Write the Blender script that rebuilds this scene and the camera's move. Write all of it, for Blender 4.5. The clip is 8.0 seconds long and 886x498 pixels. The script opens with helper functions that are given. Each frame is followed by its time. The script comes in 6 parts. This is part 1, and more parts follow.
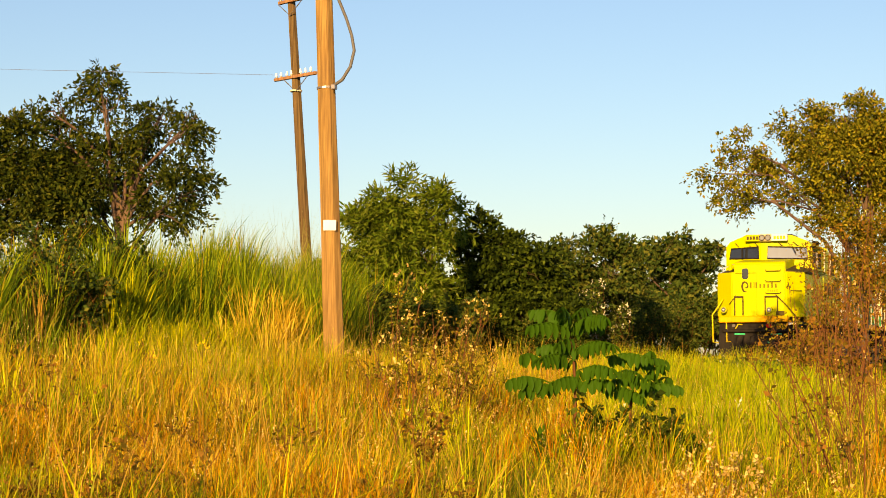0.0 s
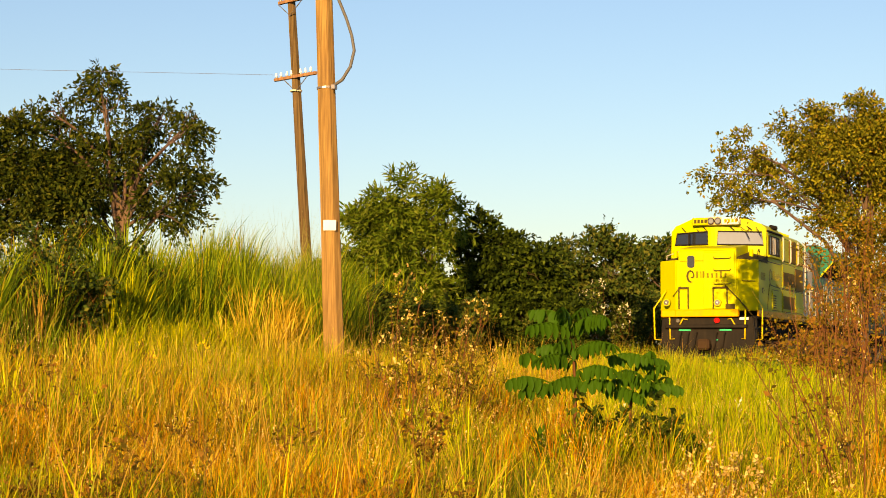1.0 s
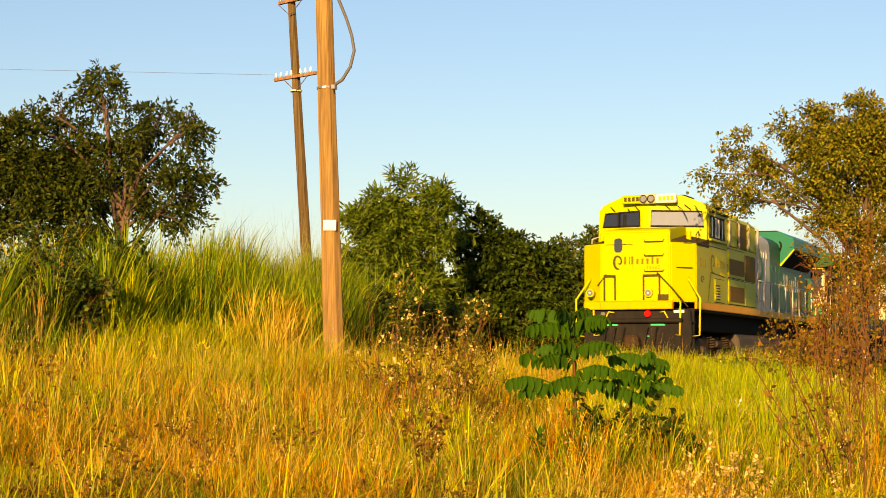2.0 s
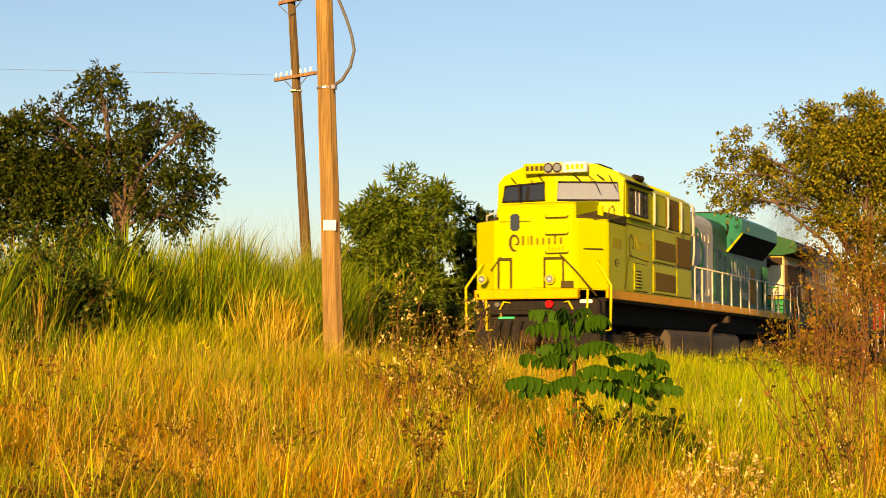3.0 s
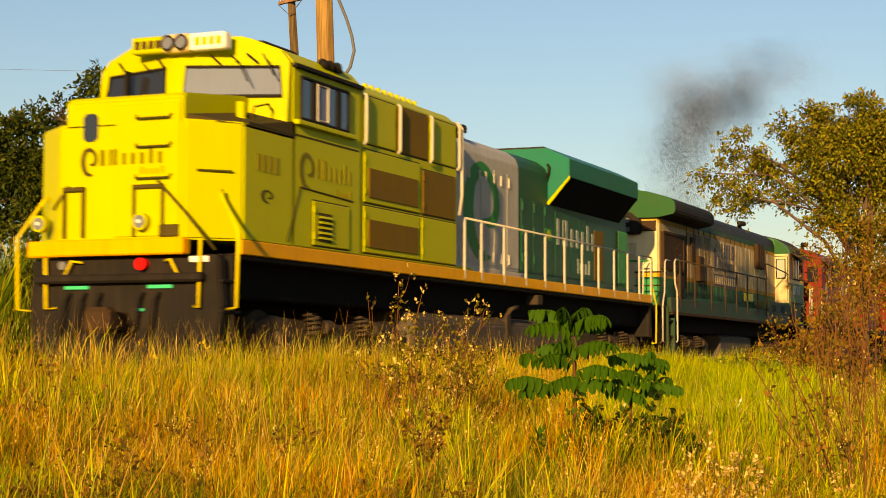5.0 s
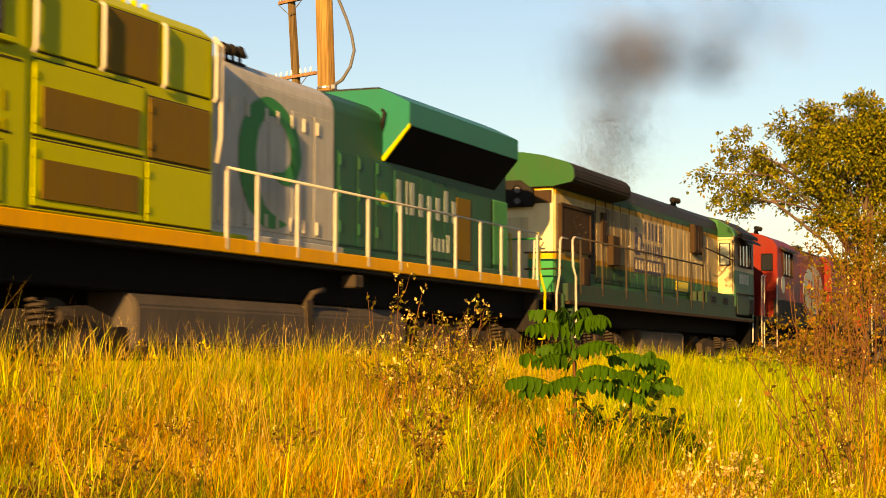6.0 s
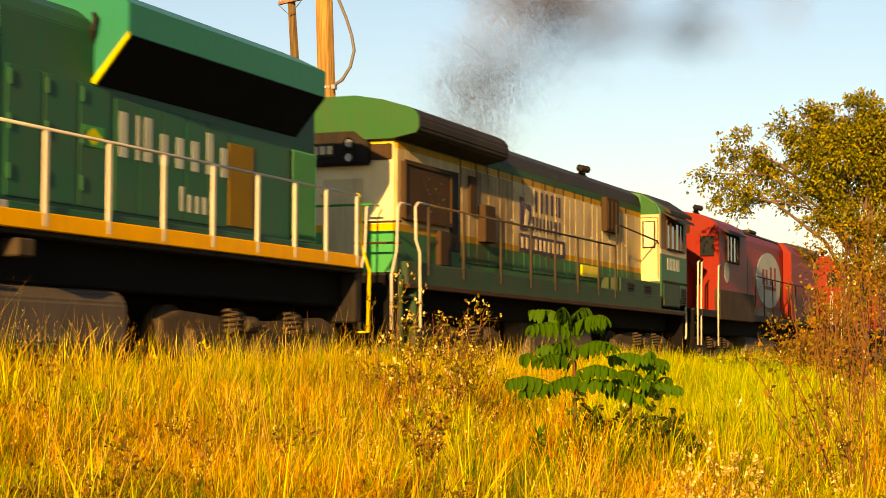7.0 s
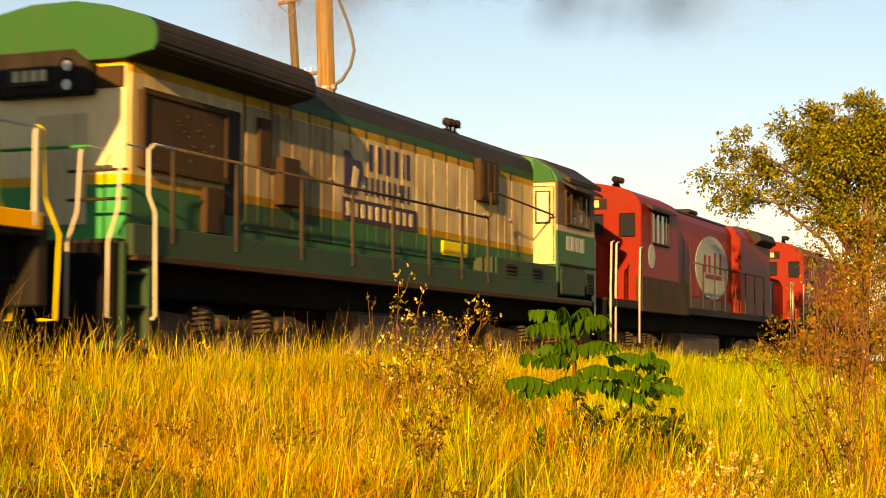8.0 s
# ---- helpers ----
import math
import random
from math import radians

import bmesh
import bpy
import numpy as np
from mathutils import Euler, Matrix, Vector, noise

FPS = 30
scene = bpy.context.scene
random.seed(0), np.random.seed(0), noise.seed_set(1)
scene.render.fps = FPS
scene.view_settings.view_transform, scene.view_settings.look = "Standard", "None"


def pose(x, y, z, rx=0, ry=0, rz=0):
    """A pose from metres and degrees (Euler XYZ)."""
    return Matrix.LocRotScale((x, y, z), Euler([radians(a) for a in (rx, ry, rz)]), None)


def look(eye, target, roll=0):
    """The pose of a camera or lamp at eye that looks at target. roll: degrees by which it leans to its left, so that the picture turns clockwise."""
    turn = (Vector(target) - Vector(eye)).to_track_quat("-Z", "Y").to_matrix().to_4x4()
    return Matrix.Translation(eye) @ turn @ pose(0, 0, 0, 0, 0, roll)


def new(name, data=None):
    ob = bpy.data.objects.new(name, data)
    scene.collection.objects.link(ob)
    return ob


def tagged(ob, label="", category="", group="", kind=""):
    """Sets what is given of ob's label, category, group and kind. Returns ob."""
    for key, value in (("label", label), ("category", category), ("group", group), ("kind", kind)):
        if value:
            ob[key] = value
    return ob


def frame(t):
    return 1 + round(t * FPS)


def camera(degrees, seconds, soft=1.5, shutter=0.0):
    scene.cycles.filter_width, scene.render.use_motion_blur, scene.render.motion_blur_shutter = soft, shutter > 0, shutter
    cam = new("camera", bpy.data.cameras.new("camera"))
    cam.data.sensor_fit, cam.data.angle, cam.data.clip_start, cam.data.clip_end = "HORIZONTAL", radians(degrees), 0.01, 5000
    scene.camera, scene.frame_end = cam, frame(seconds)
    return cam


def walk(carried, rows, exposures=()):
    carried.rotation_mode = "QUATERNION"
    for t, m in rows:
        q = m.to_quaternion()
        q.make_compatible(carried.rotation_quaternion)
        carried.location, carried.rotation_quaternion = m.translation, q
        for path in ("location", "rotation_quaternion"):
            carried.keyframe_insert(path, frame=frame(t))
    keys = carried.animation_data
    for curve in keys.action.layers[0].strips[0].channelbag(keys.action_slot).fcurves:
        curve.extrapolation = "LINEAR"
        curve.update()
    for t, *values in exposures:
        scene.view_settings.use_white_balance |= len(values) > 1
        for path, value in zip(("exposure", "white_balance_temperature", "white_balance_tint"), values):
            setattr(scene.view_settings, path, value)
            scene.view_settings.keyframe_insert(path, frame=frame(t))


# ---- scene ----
# One straight railway line runs along x; rail top is z = 0, y points away from the viewer's side.
SIDE = 11.03          # y of the train's near flank
EYE = Vector((0.0, 0.0, 0.32))
AHEAD = Vector((0.92346, 0.37810, 0.06532))
cam = camera(29.197, 8.0, 0.9, 0.4)
walk(cam, [(0.0, look(EYE, EYE + AHEAD, 0.13)), (8.0, look(EYE, EYE + AHEAD, 0.13))],
     exposures=[(0.0, 1.31, 7350, 23), (3.0, 1.27, 7450, 23), (3.8, 1.13, 7450, 21), (4.5, 0.97, 7500, 18), (5.9, 1.40, 8500, 24), (6.5, 1.55, 8900, 24), (8.0, 1.55, 9100, 26)])

# ---- light ----
SUN_EL, SUN_AZ = 13.5, 261.0      # azimuth from +y towards +x
world = bpy.data.worlds.new("sky")
scene.world = world
world.use_nodes = True
wn = world.node_tree
sky = wn.nodes.new("ShaderNodeTexSky")
sky.sky_type = "NISHITA"
sky.sun_disc = False
sky.sun_elevation, sky.sun_rotation = radians(SUN_EL), radians(SUN_AZ)
sky.air_density, sky.dust_density, sky.ozone_density = 1.25, 0.5, 4.0
wn.links.new(sky.outputs[0], wn.nodes["Background"].inputs[0])
wn.nodes["Background"].inputs[1].default_value = 0.070
sun = new("sun", bpy.data.lights.new("sun", "SUN"))
sun.data.energy, sun.data.angle, sun.data.color = 4.6, radians(0.6), (1.0, 0.68, 0.28)
to_sun = Vector((math.sin(radians(SUN_AZ)) * math.cos(radians(SUN_EL)), math.cos(radians(SUN_AZ)) * math.cos(radians(SUN_EL)), math.sin(radians(SUN_EL))))
sun.matrix_world = look(to_sun * 60, (0, 0, 0))

# ---- materials ----


def shader(name, rough=0.6, metal=0.0):
    m = bpy.data.materials.new(name)
    m.use_nodes = True
    b = m.node_tree.nodes["Principled BSDF"]
    b.inputs["Roughness"].default_value, b.inputs["Metallic"].default_value = rough, metal
    b.inputs["Specular IOR Level"].default_value = 0.09
    return m, m.node_tree, b


def node(nt, kind, **values):
    n = nt.nodes.new(kind)
    for k, v in values.items():
        n.inputs[k].default_value = v
    return n


def ramp(nt, source, stops):
    r = nt.nodes.new("ShaderNodeValToRGB")
    while len(r.color_ramp.elements) < len(stops):
        r.color_ramp.elements.new(0.5)
    for e, (at, col) in zip(r.color_ramp.elements, stops):
        e.position, e.color = at, (*col, 1)
    nt.links.new(source, r.inputs[0])
    return r.outputs[0]


def mixed(nt, fac, a, b, blend="MIX"):
    m = nt.nodes.new("ShaderNodeMix")
    m.data_type, m.blend_type = "RGBA", blend
    for sock, v in ((m.inputs[0], fac), (m.inputs[6], a), (m.inputs[7], b)):
        if isinstance(v, bpy.types.NodeSocket):
            nt.links.new(v, sock)
        elif isinstance(v, float):
            sock.default_value = v
        else:
            sock.default_value = (*v, 1)
    return m.outputs[2]


def place(nt, scale=(1, 1, 1)):
    tc = nt.nodes.new("ShaderNodeTexCoord")
    mp = nt.nodes.new("ShaderNodeMapping")
    mp.inputs["Scale"].default_value = scale
    nt.links.new(tc.outputs["Object"], mp.inputs[0])
    return mp.outputs[0]


def cloud(nt, scale, stretch=(1, 1, 1), detail=4.0):
    n = node(nt, "ShaderNodeTexNoise", Scale=scale, Detail=detail)
    nt.links.new(place(nt, stretch), n.inputs["Vector"])
    return n.outputs["Fac"]


def bump(nt, b, height, strength=0.2, depth=0.01):
    n = node(nt, "ShaderNodeBump", Strength=strength, Distance=depth)
    nt.links.new(height, n.inputs["Height"])
    nt.links.new(n.outputs[0], b.inputs["Normal"])


def weathered(nt, b, colour, dirt=(0.06, 0.045, 0.03), amount=0.35, streaks=True):
    """Lays grime and run-down streaks over a colour, with slight dents."""
    grime = ramp(nt, cloud(nt, 1.3, (1, 1, 1), 8.0), [(0.42, (0, 0, 0)), (0.72, (1, 1, 1))])
    fine = ramp(nt, cloud(nt, 9.0, (1, 1, 0.12) if streaks else (1, 1, 1), 5.0), [(0.45, (0, 0, 0)), (0.75, (1, 1, 1))])
    k = node(nt, "ShaderNodeMath")
    k.operation = "MULTIPLY"
    nt.links.new(mixed(nt, 0.5, grime, fine), k.inputs[0])
    k.inputs[1].default_value = amount
    nt.links.new(mixed(nt, k.outputs[0], colour, dirt), b.inputs["Base Color"])
    bump(nt, b, cloud(nt, 2.0), 0.25, 0.02)


def paint(name, col, rough=0.45, amount=0.35, dirt=(0.06, 0.045, 0.03), metal=0.0):
    m, nt, b = shader(name, rough, metal)
    if sum(col) < 0.2:
        b.inputs["Specular IOR Level"].default_value = 0.1
    weathered(nt, b, tuple(col), dirt, amount)
    return m


def banded(name, bands, rough=0.5, amount=0.5):
    """Livery in level stripes: (upper height, colour) from the bottom up."""
    m, nt, b = shader(name, rough)
    tc = nt.nodes.new("ShaderNodeTexCoord")
    sep = nt.nodes.new("ShaderNodeSeparateXYZ")
    nt.links.new(tc.outputs["Object"], sep.inputs[0])
    col = tuple(bands[-1][1])
    for top, c in reversed(bands[:-1]):
        k = node(nt, "ShaderNodeMath")
        k.operation = "LESS_THAN"
        nt.links.new(sep.outputs[2], k.inputs[0])
        k.inputs[1].default_value = top
        col = mixed(nt, k.outputs[0], col, tuple(c))
    weathered(nt, b, col, (0.05, 0.035, 0.022), amount)
    return m


def leafy(name, stops, gloss=0.5, through_light=0.35, patch=0.6, patch_cols=None):
    """Leaves and blades: colour changes from piece to piece and in broad patches; part of the light passes through."""
    m, nt, b = shader(name, gloss)
    b.inputs["Specular IOR Level"].default_value = 0.04
    geo = nt.nodes.new("ShaderNodeNewGeometry")
    col = ramp(nt, geo.outputs["Random Per Island"], stops)
    if patch_cols:
        spot = ramp(nt, cloud(nt, patch, (1, 1, 0.2), 5.0), [(0.42, (0, 0, 0)), (0.60, (1, 1, 1))])
        col2 = ramp(nt, geo.outputs["Random Per Island"], patch_cols)
        col = mixed(nt, spot, col, col2)
    if patch_cols:
        worn = ramp(nt, cloud(nt, 2.6, (1, 1, 0.15), 6.0), [(0.36, (0.30, 0.26, 0.22)), (0.56, (1, 1, 1))])
        col = mixed(nt, 0.65, col, worn, "MULTIPLY")
    nt.links.new(col, b.inputs["Base Color"])
    tr = nt.nodes.new("ShaderNodeBsdfTranslucent")
    nt.links.new(col, tr.inputs[0])
    mx = node(nt, "ShaderNodeMixShader", Fac=through_light)
    nt.links.new(b.outputs[0], mx.inputs[1])
    nt.links.new(tr.outputs[0], mx.inputs[2])
    nt.links.new(mx.outputs[0], nt.nodes["Material Output"].inputs[0])
    return m


def timber(name, light, dark, scale=18.0):
    m, nt, b = shader(name, 0.8)
    grain = cloud(nt, scale, (1, 1, 0.04), 6.0)
    stain = cloud(nt, 1.1, (1, 1, 0.5), 4.0)
    col = mixed(nt, ramp(nt, grain, [(0.35, (0, 0, 0)), (0.7, (1, 1, 1))]), dark, light)
    col = mixed(nt, ramp(nt, stain, [(0.45, (0, 0, 0)), (0.8, (0.5, 0.5, 0.5))]), col, (0.10, 0.06, 0.035))
    nt.links.new(col, b.inputs["Base Color"])
    bump(nt, b, grain, 0.7, 0.02)
    return m


def glass(name):
    m, nt, b = shader(name, 0.05)
    b.inputs["Base Color"].default_value = (0.015, 0.017, 0.02, 1)
    b.inputs["Specular IOR Level"].default_value = 0.8
    return m


def lens(name):
    m, nt, b = shader(name, 0.12, 0.6)
    b.inputs["Base Color"].default_value = (0.26, 0.25, 0.23, 1)
    return m


YELLOW = paint("yellow_paint", (0.385, 0.40, 0.0), 0.5, 0.14, (0.25, 0.16, 0.02))
YELLOW_RAIL = paint("yellow_rail_paint", (0.60, 0.48, 0.01), 0.45, 0.25)
ORANGE = paint("orange_sill_paint", (0.72, 0.34, 0.0), 0.5, 0.3)
BROWN_GRILLE = paint("brown_mesh", (0.16, 0.095, 0.006), 0.7, 0.4)
GREY = paint("grey_paint", (0.40, 0.385, 0.325), 0.45, 0.4)
GREEN = paint("green_paint", (0.008, 0.075, 0.036), 0.45, 0.4)
GRILLE_GREEN = paint("grille_bar_green", (0.02, 0.13, 0.055), 0.5, 0.3)
LIGHT_GREEN = paint("wing_green_paint", (0.006, 0.135, 0.085), 0.4, 0.15)
EMBLEM_GREEN = paint("emblem_green", (0.014, 0.20, 0.04), 0.45, 0.2)
WHITE = paint("white_paint", (0.78, 0.76, 0.70), 0.5, 0.3)
PALE_RAIL = paint("pale_rail_paint", (0.50, 0.46, 0.36), 0.5, 0.35)
LETTER_GREY = paint("grey_lettering", (0.30, 0.35, 0.30), 0.55, 0.4)
FRONT_LETTER = paint("faded_front_lettering", (0.15, 0.13, 0.0), 0.55, 0.2)
DARK_SHOULDER = paint("dark_shoulder_brown", (0.055, 0.042, 0.012), 0.85, 0.4)
DARK_LETTER = paint("dark_lettering", (0.055, 0.042, 0.006), 0.6, 0.2)
OLIVE_LETTER = paint("olive_lettering", (0.25, 0.215, 0.0), 0.55, 0.2)
BLACK = paint("black_underframe", (0.010, 0.009, 0.008), 0.7, 0.4, (0.05, 0.035, 0.022))
# Near-black that puts the shade under decks and in openings into the colour.
SHADE_BLACK = paint("shade_black", (0.003, 0.003, 0.003), 0.9, 0.3, (0.012, 0.009, 0.006))
RUNGEAR = paint("dusty_running_gear", (0.035, 0.027, 0.018), 0.85, 0.6, (0.11, 0.075, 0.045))
TANK_PAINT = paint("dusty_tank", (0.06, 0.05, 0.04), 0.7, 0.5, (0.13, 0.10, 0.07))
ROOF_DARK = paint("sooty_roof", (0.020, 0.018, 0.016), 0.7, 0.5, (0.06, 0.045, 0.03))
STEEL = paint("worn_steel", (0.35, 0.32, 0.29), 0.4, 0.5, (0.16, 0.08, 0.04), 0.8)
RUST = paint("rusty_panel", (0.036, 0.021, 0.010), 0.8, 0.7, (0.06, 0.035, 0.02))
RED = paint("red_paint", (0.165, 0.007, 0.002), 0.5, 0.28)
RED_LAMP = paint("red_lens", (0.6, 0.01, 0.01), 0.2, 0.05)
GREEN_MARK = paint("green_step_marking", (0.02, 0.45, 0.22), 0.5, 0.15)
CREAM = paint("cream_paint", (0.50, 0.41, 0.22), 0.5, 0.5)
MID_GREEN = paint("mid_green_paint", (0.012, 0.08, 0.022), 0.5, 0.4)
SKIRT_GREEN = paint("dark_skirt_green", (0.013, 0.045, 0.022), 0.6, 0.85)
PURPLE = paint("violet_sign_paint", (0.03, 0.02, 0.05), 0.5, 0.35)
BUFF = paint("sand_box_paint", (0.60, 0.46, 0.22), 0.6, 0.3)
GLASS = glass("window_glass")
LAMP_GLASS = lens("lamp_reflector")
# Pale pane colour: the sky's reflection in the glass is painted on.
SKY_PANE = paint("pale_sky_pane", (0.12, 0.155, 0.24), 0.4, 0.15)
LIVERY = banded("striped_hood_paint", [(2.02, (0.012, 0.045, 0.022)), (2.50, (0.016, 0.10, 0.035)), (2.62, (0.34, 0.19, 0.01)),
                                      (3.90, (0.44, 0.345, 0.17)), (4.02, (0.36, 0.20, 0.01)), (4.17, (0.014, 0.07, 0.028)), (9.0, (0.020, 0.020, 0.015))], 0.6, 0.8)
# The same stripes in darker colours, under a heavier layer of grime.
DARK_LIVERY = banded("dark_striped_paint", [(2.02, (0.012, 0.035, 0.018)), (2.50, (0.014, 0.06, 0.024)), (2.62, (0.20, 0.11, 0.01)), (3.90, (0.27, 0.20, 0.10)), (4.02, (0.14, 0.08, 0.01)), (9.0, (0.016, 0.02, 0.014))], 0.7, 0.95)
RED_SKIRT = banded("red_hood_paint", [(2.05, (0.06, 0.04, 0.03)), (9.0, (0.15, 0.006, 0.002))], 0.5, 0.3)
POLE_WOOD = timber("pole_wood", (0.32, 0.20, 0.065), (0.17, 0.10, 0.034), 30)
OLD_WOOD = timber("grey_pole_wood", (0.15, 0.10, 0.04), (0.06, 0.04, 0.018))
ARM_WOOD = timber("crossarm_wood", (0.36, 0.21, 0.10), (0.18, 0.09, 0.05), 12)
BARK = timber("bark", (0.15, 0.10, 0.065), (0.06, 0.04, 0.028), 9)
DRY_STEM = timber("dry_stem", (0.17, 0.075, 0.022), (0.08, 0.03, 0.010), 25)
PORCELAIN = paint("white_porcelain", (0.8, 0.8, 0.78), 0.2, 0.1)
CABLE = paint("grey_cable_sheath", (0.10, 0.10, 0.10), 0.4, 0.3)
BALLAST = paint("ballast_stone", (0.20, 0.17, 0.14), 0.9, 0.6)
STRAW_STOPS = [(0.0, (0.05, 0.022, 0.004)), (0.2, (0.26, 0.12, 0.006)), (0.42, (0.54, 0.31, 0.008)), (0.6, (0.46, 0.35, 0.008)), (0.85, (0.14, 0.16, 0.006)), (1.0, (0.04, 0.026, 0.006))]
GREEN_STOPS = [(0.0, (0.08, 0.11, 0.004)), (0.3, (0.24, 0.32, 0.008)), (0.65, (0.46, 0.42, 0.010)), (0.85, (0.28, 0.18, 0.010)), (1.0, (0.05, 0.08, 0.006))]
GRASS = leafy("meadow_grass", STRAW_STOPS, 0.55, 0.14, 0.8, GREEN_STOPS)
GREEN_GRASS = leafy("fresh_grass", GREEN_STOPS, 0.55, 0.18)
TALL_GRASS = leafy("tall_grass", [(0.0, (0.03, 0.06, 0.003)), (0.35, (0.10, 0.17, 0.006)), (0.75, (0.24, 0.31, 0.010)), (0.93, (0.36, 0.38, 0.015)), (1.0, (0.34, 0.19, 0.015))], 0.55, 0.25)
AMBER_GRASS = leafy("amber_grass", [(0.0, (0.10, 0.034, 0.003)), (0.4, (0.30, 0.12, 0.004)), (0.8, (0.50, 0.245, 0.006)), (1.0, (0.66, 0.40, 0.02))], 0.55, 0.12)
PALE_STRAW = leafy("pale_straw", [(0.0, (0.22, 0.13, 0.01)), (0.5, (0.46, 0.31, 0.02)), (1.0, (0.70, 0.52, 0.06))], 0.55, 0.12)
LIME_GRASS = leafy("lime_grass", [(0.0, (0.05, 0.075, 0.003)), (0.5, (0.20, 0.235, 0.005)), (0.85, (0.38, 0.37, 0.007)), (1.0, (0.56, 0.50, 0.010))], 0.55, 0.16)
FRESH_GRASS = leafy("fresh_lime_grass", [(0.0, (0.06, 0.10, 0.003)), (0.5, (0.20, 0.27, 0.005)), (1.0, (0.42, 0.44, 0.010))], 0.55, 0.18)
DEEP_GRASS = leafy("deep_green_grass", [(0.0, (0.015, 0.035, 0.003)), (0.5, (0.05, 0.09, 0.004)), (1.0, (0.14, 0.17, 0.006))], 0.55, 0.16)
RUSSET_GRASS = leafy("russet_grass", [(0.0, (0.03, 0.012, 0.003)), (0.5, (0.10, 0.036, 0.004)), (1.0, (0.22, 0.085, 0.008))], 0.6, 0.1)
PLUME = leafy("grass_plume", [(0.0, (0.20, 0.22, 0.04)), (1.0, (0.34, 0.32, 0.10))], 0.6, 0.4)
DRY_GRASS = leafy("dry_cane_grass", [(0.0, (0.42, 0.26, 0.04)), (0.6, (0.38, 0.21, 0.03)), (1.0, (0.22, 0.22, 0.02))], 0.6, 0.25)
DARK_LEAF = leafy("dark_tree_leaf", [(0.0, (0.014, 0.024, 0.003)), (0.6, (0.034, 0.050, 0.005)), (1.0, (0.085, 0.090, 0.010))], 0.5, 0.12)
WILLOW_LEAF = leafy("narrow_shrub_leaf", [(0.0, (0.035, 0.07, 0.004)), (0.5, (0.10, 0.15, 0.010)), (1.0, (0.14, 0.17, 0.02))], 0.6, 0.25)
SHRUB_LEAF = leafy("shrub_leaf", [(0.0, (0.02, 0.045, 0.008)), (0.6, (0.06, 0.09, 0.014)), (1.0, (0.13, 0.13, 0.02))], 0.6, 0.2)
OLIVE_LEAF = leafy("olive_tree_leaf", [(0.0, (0.04, 0.05, 0.004)), (0.5, (0.15, 0.15, 0.010)), (0.85, (0.27, 0.24, 0.016)), (1.0, (0.18, 0.09, 0.012))], 0.65, 0.2)
BRONZE_LEAF = leafy("bronze_thicket_leaf", [(0.0, (0.05, 0.042, 0.005)), (0.4, (0.15, 0.11, 0.008)), (0.7, (0.25, 0.12, 0.012)), (0.9, (0.16, 0.17, 0.012)), (1.0, (0.36, 0.20, 0.03))], 0.65, 0.15)
GLOSSY_LEAF = leafy("dark_shrub_leaf", [(0.0, (0.010, 0.020, 0.002)), (0.6, (0.030, 0.050, 0.005)), (1.0, (0.07, 0.10, 0.010))], 0.6, 0.1)
SAPLING_LEAF = leafy("sapling_leaf", [(0.0, (0.025, 0.075, 0.004)), (1.0, (0.06, 0.14, 0.008))], 0.5, 0.3)
WEED_LEAF = leafy("weed_leaf", [(0.0, (0.07, 0.06, 0.008)), (0.5, (0.17, 0.10, 0.012)), (1.0, (0.26, 0.12, 0.02))], 0.55, 0.25)
GOLD_WEED = leafy("golden_weed_leaf", [(0.0, (0.05, 0.045, 0.004)), (0.5, (0.14, 0.12, 0.008)), (1.0, (0.26, 0.19, 0.015))], 0.55, 0.25)
BUD = leafy("pale_seed_bud", [(0.0, (0.42, 0.26, 0.05)), (1.0, (0.70, 0.54, 0.18))], 0.6, 0.25)
BLOSSOM = leafy("yellow_blossom", [(0.0, (0.75, 0.50, 0.01)), (1.0, (0.8, 0.6, 0.02))], 0.6, 0.2)
WHITE_FLOWER = leafy("white_flower", [(0.0, (0.6, 0.55, 0.38)), (1.0, (0.7, 0.68, 0.5))], 0.6, 0.2)
SOOT = paint("soot", (0.035, 0.034, 0.036), 0.9, 0.1)
HAZE = paint("thin_smoke", (0.17, 0.165, 0.16), 0.9, 0.1)


def soil():
    m, nt, b = shader("soil_and_thatch", 0.95)
    col = mixed(nt, ramp(nt, cloud(nt, 0.35, (1, 1, 1), 6.0), [(0.4, (0, 0, 0)), (0.65, (1, 1, 1))]), (0.055, 0.033, 0.010), (0.03, 0.03, 0.007))
    col = mixed(nt, ramp(nt, cloud(nt, 6.0), [(0.5, (0, 0, 0)), (0.8, (1, 1, 1))]), col, (0.08, 0.05, 0.02))
    nt.links.new(col, b.inputs["Base Color"])
    bump(nt, b, cloud(nt, 14.0), 0.8, 0.05)
    return m


SOIL = soil()

# ---- mesh helpers ----


def finish(name, bm, material, smooth=False):
    me = bpy.data.meshes.new(name)
    bm.normal_update()
    bm.to_mesh(me)
    bm.free()
    me.materials.append(material)
    if smooth:
        me.shade_smooth()
    return me


def part(name, bm, material, parent, label="", smooth=False):
    ob = new(name, finish(name, bm, material, smooth))
    ob.parent = parent
    if label:
        tagged(ob, label)
    return ob


def anchor(name, at, label, category, group="", kind=""):
    ob = new(name)
    ob.empty_display_size = 0.1
    ob.location = at
    return tagged(ob, label, category, group, kind)


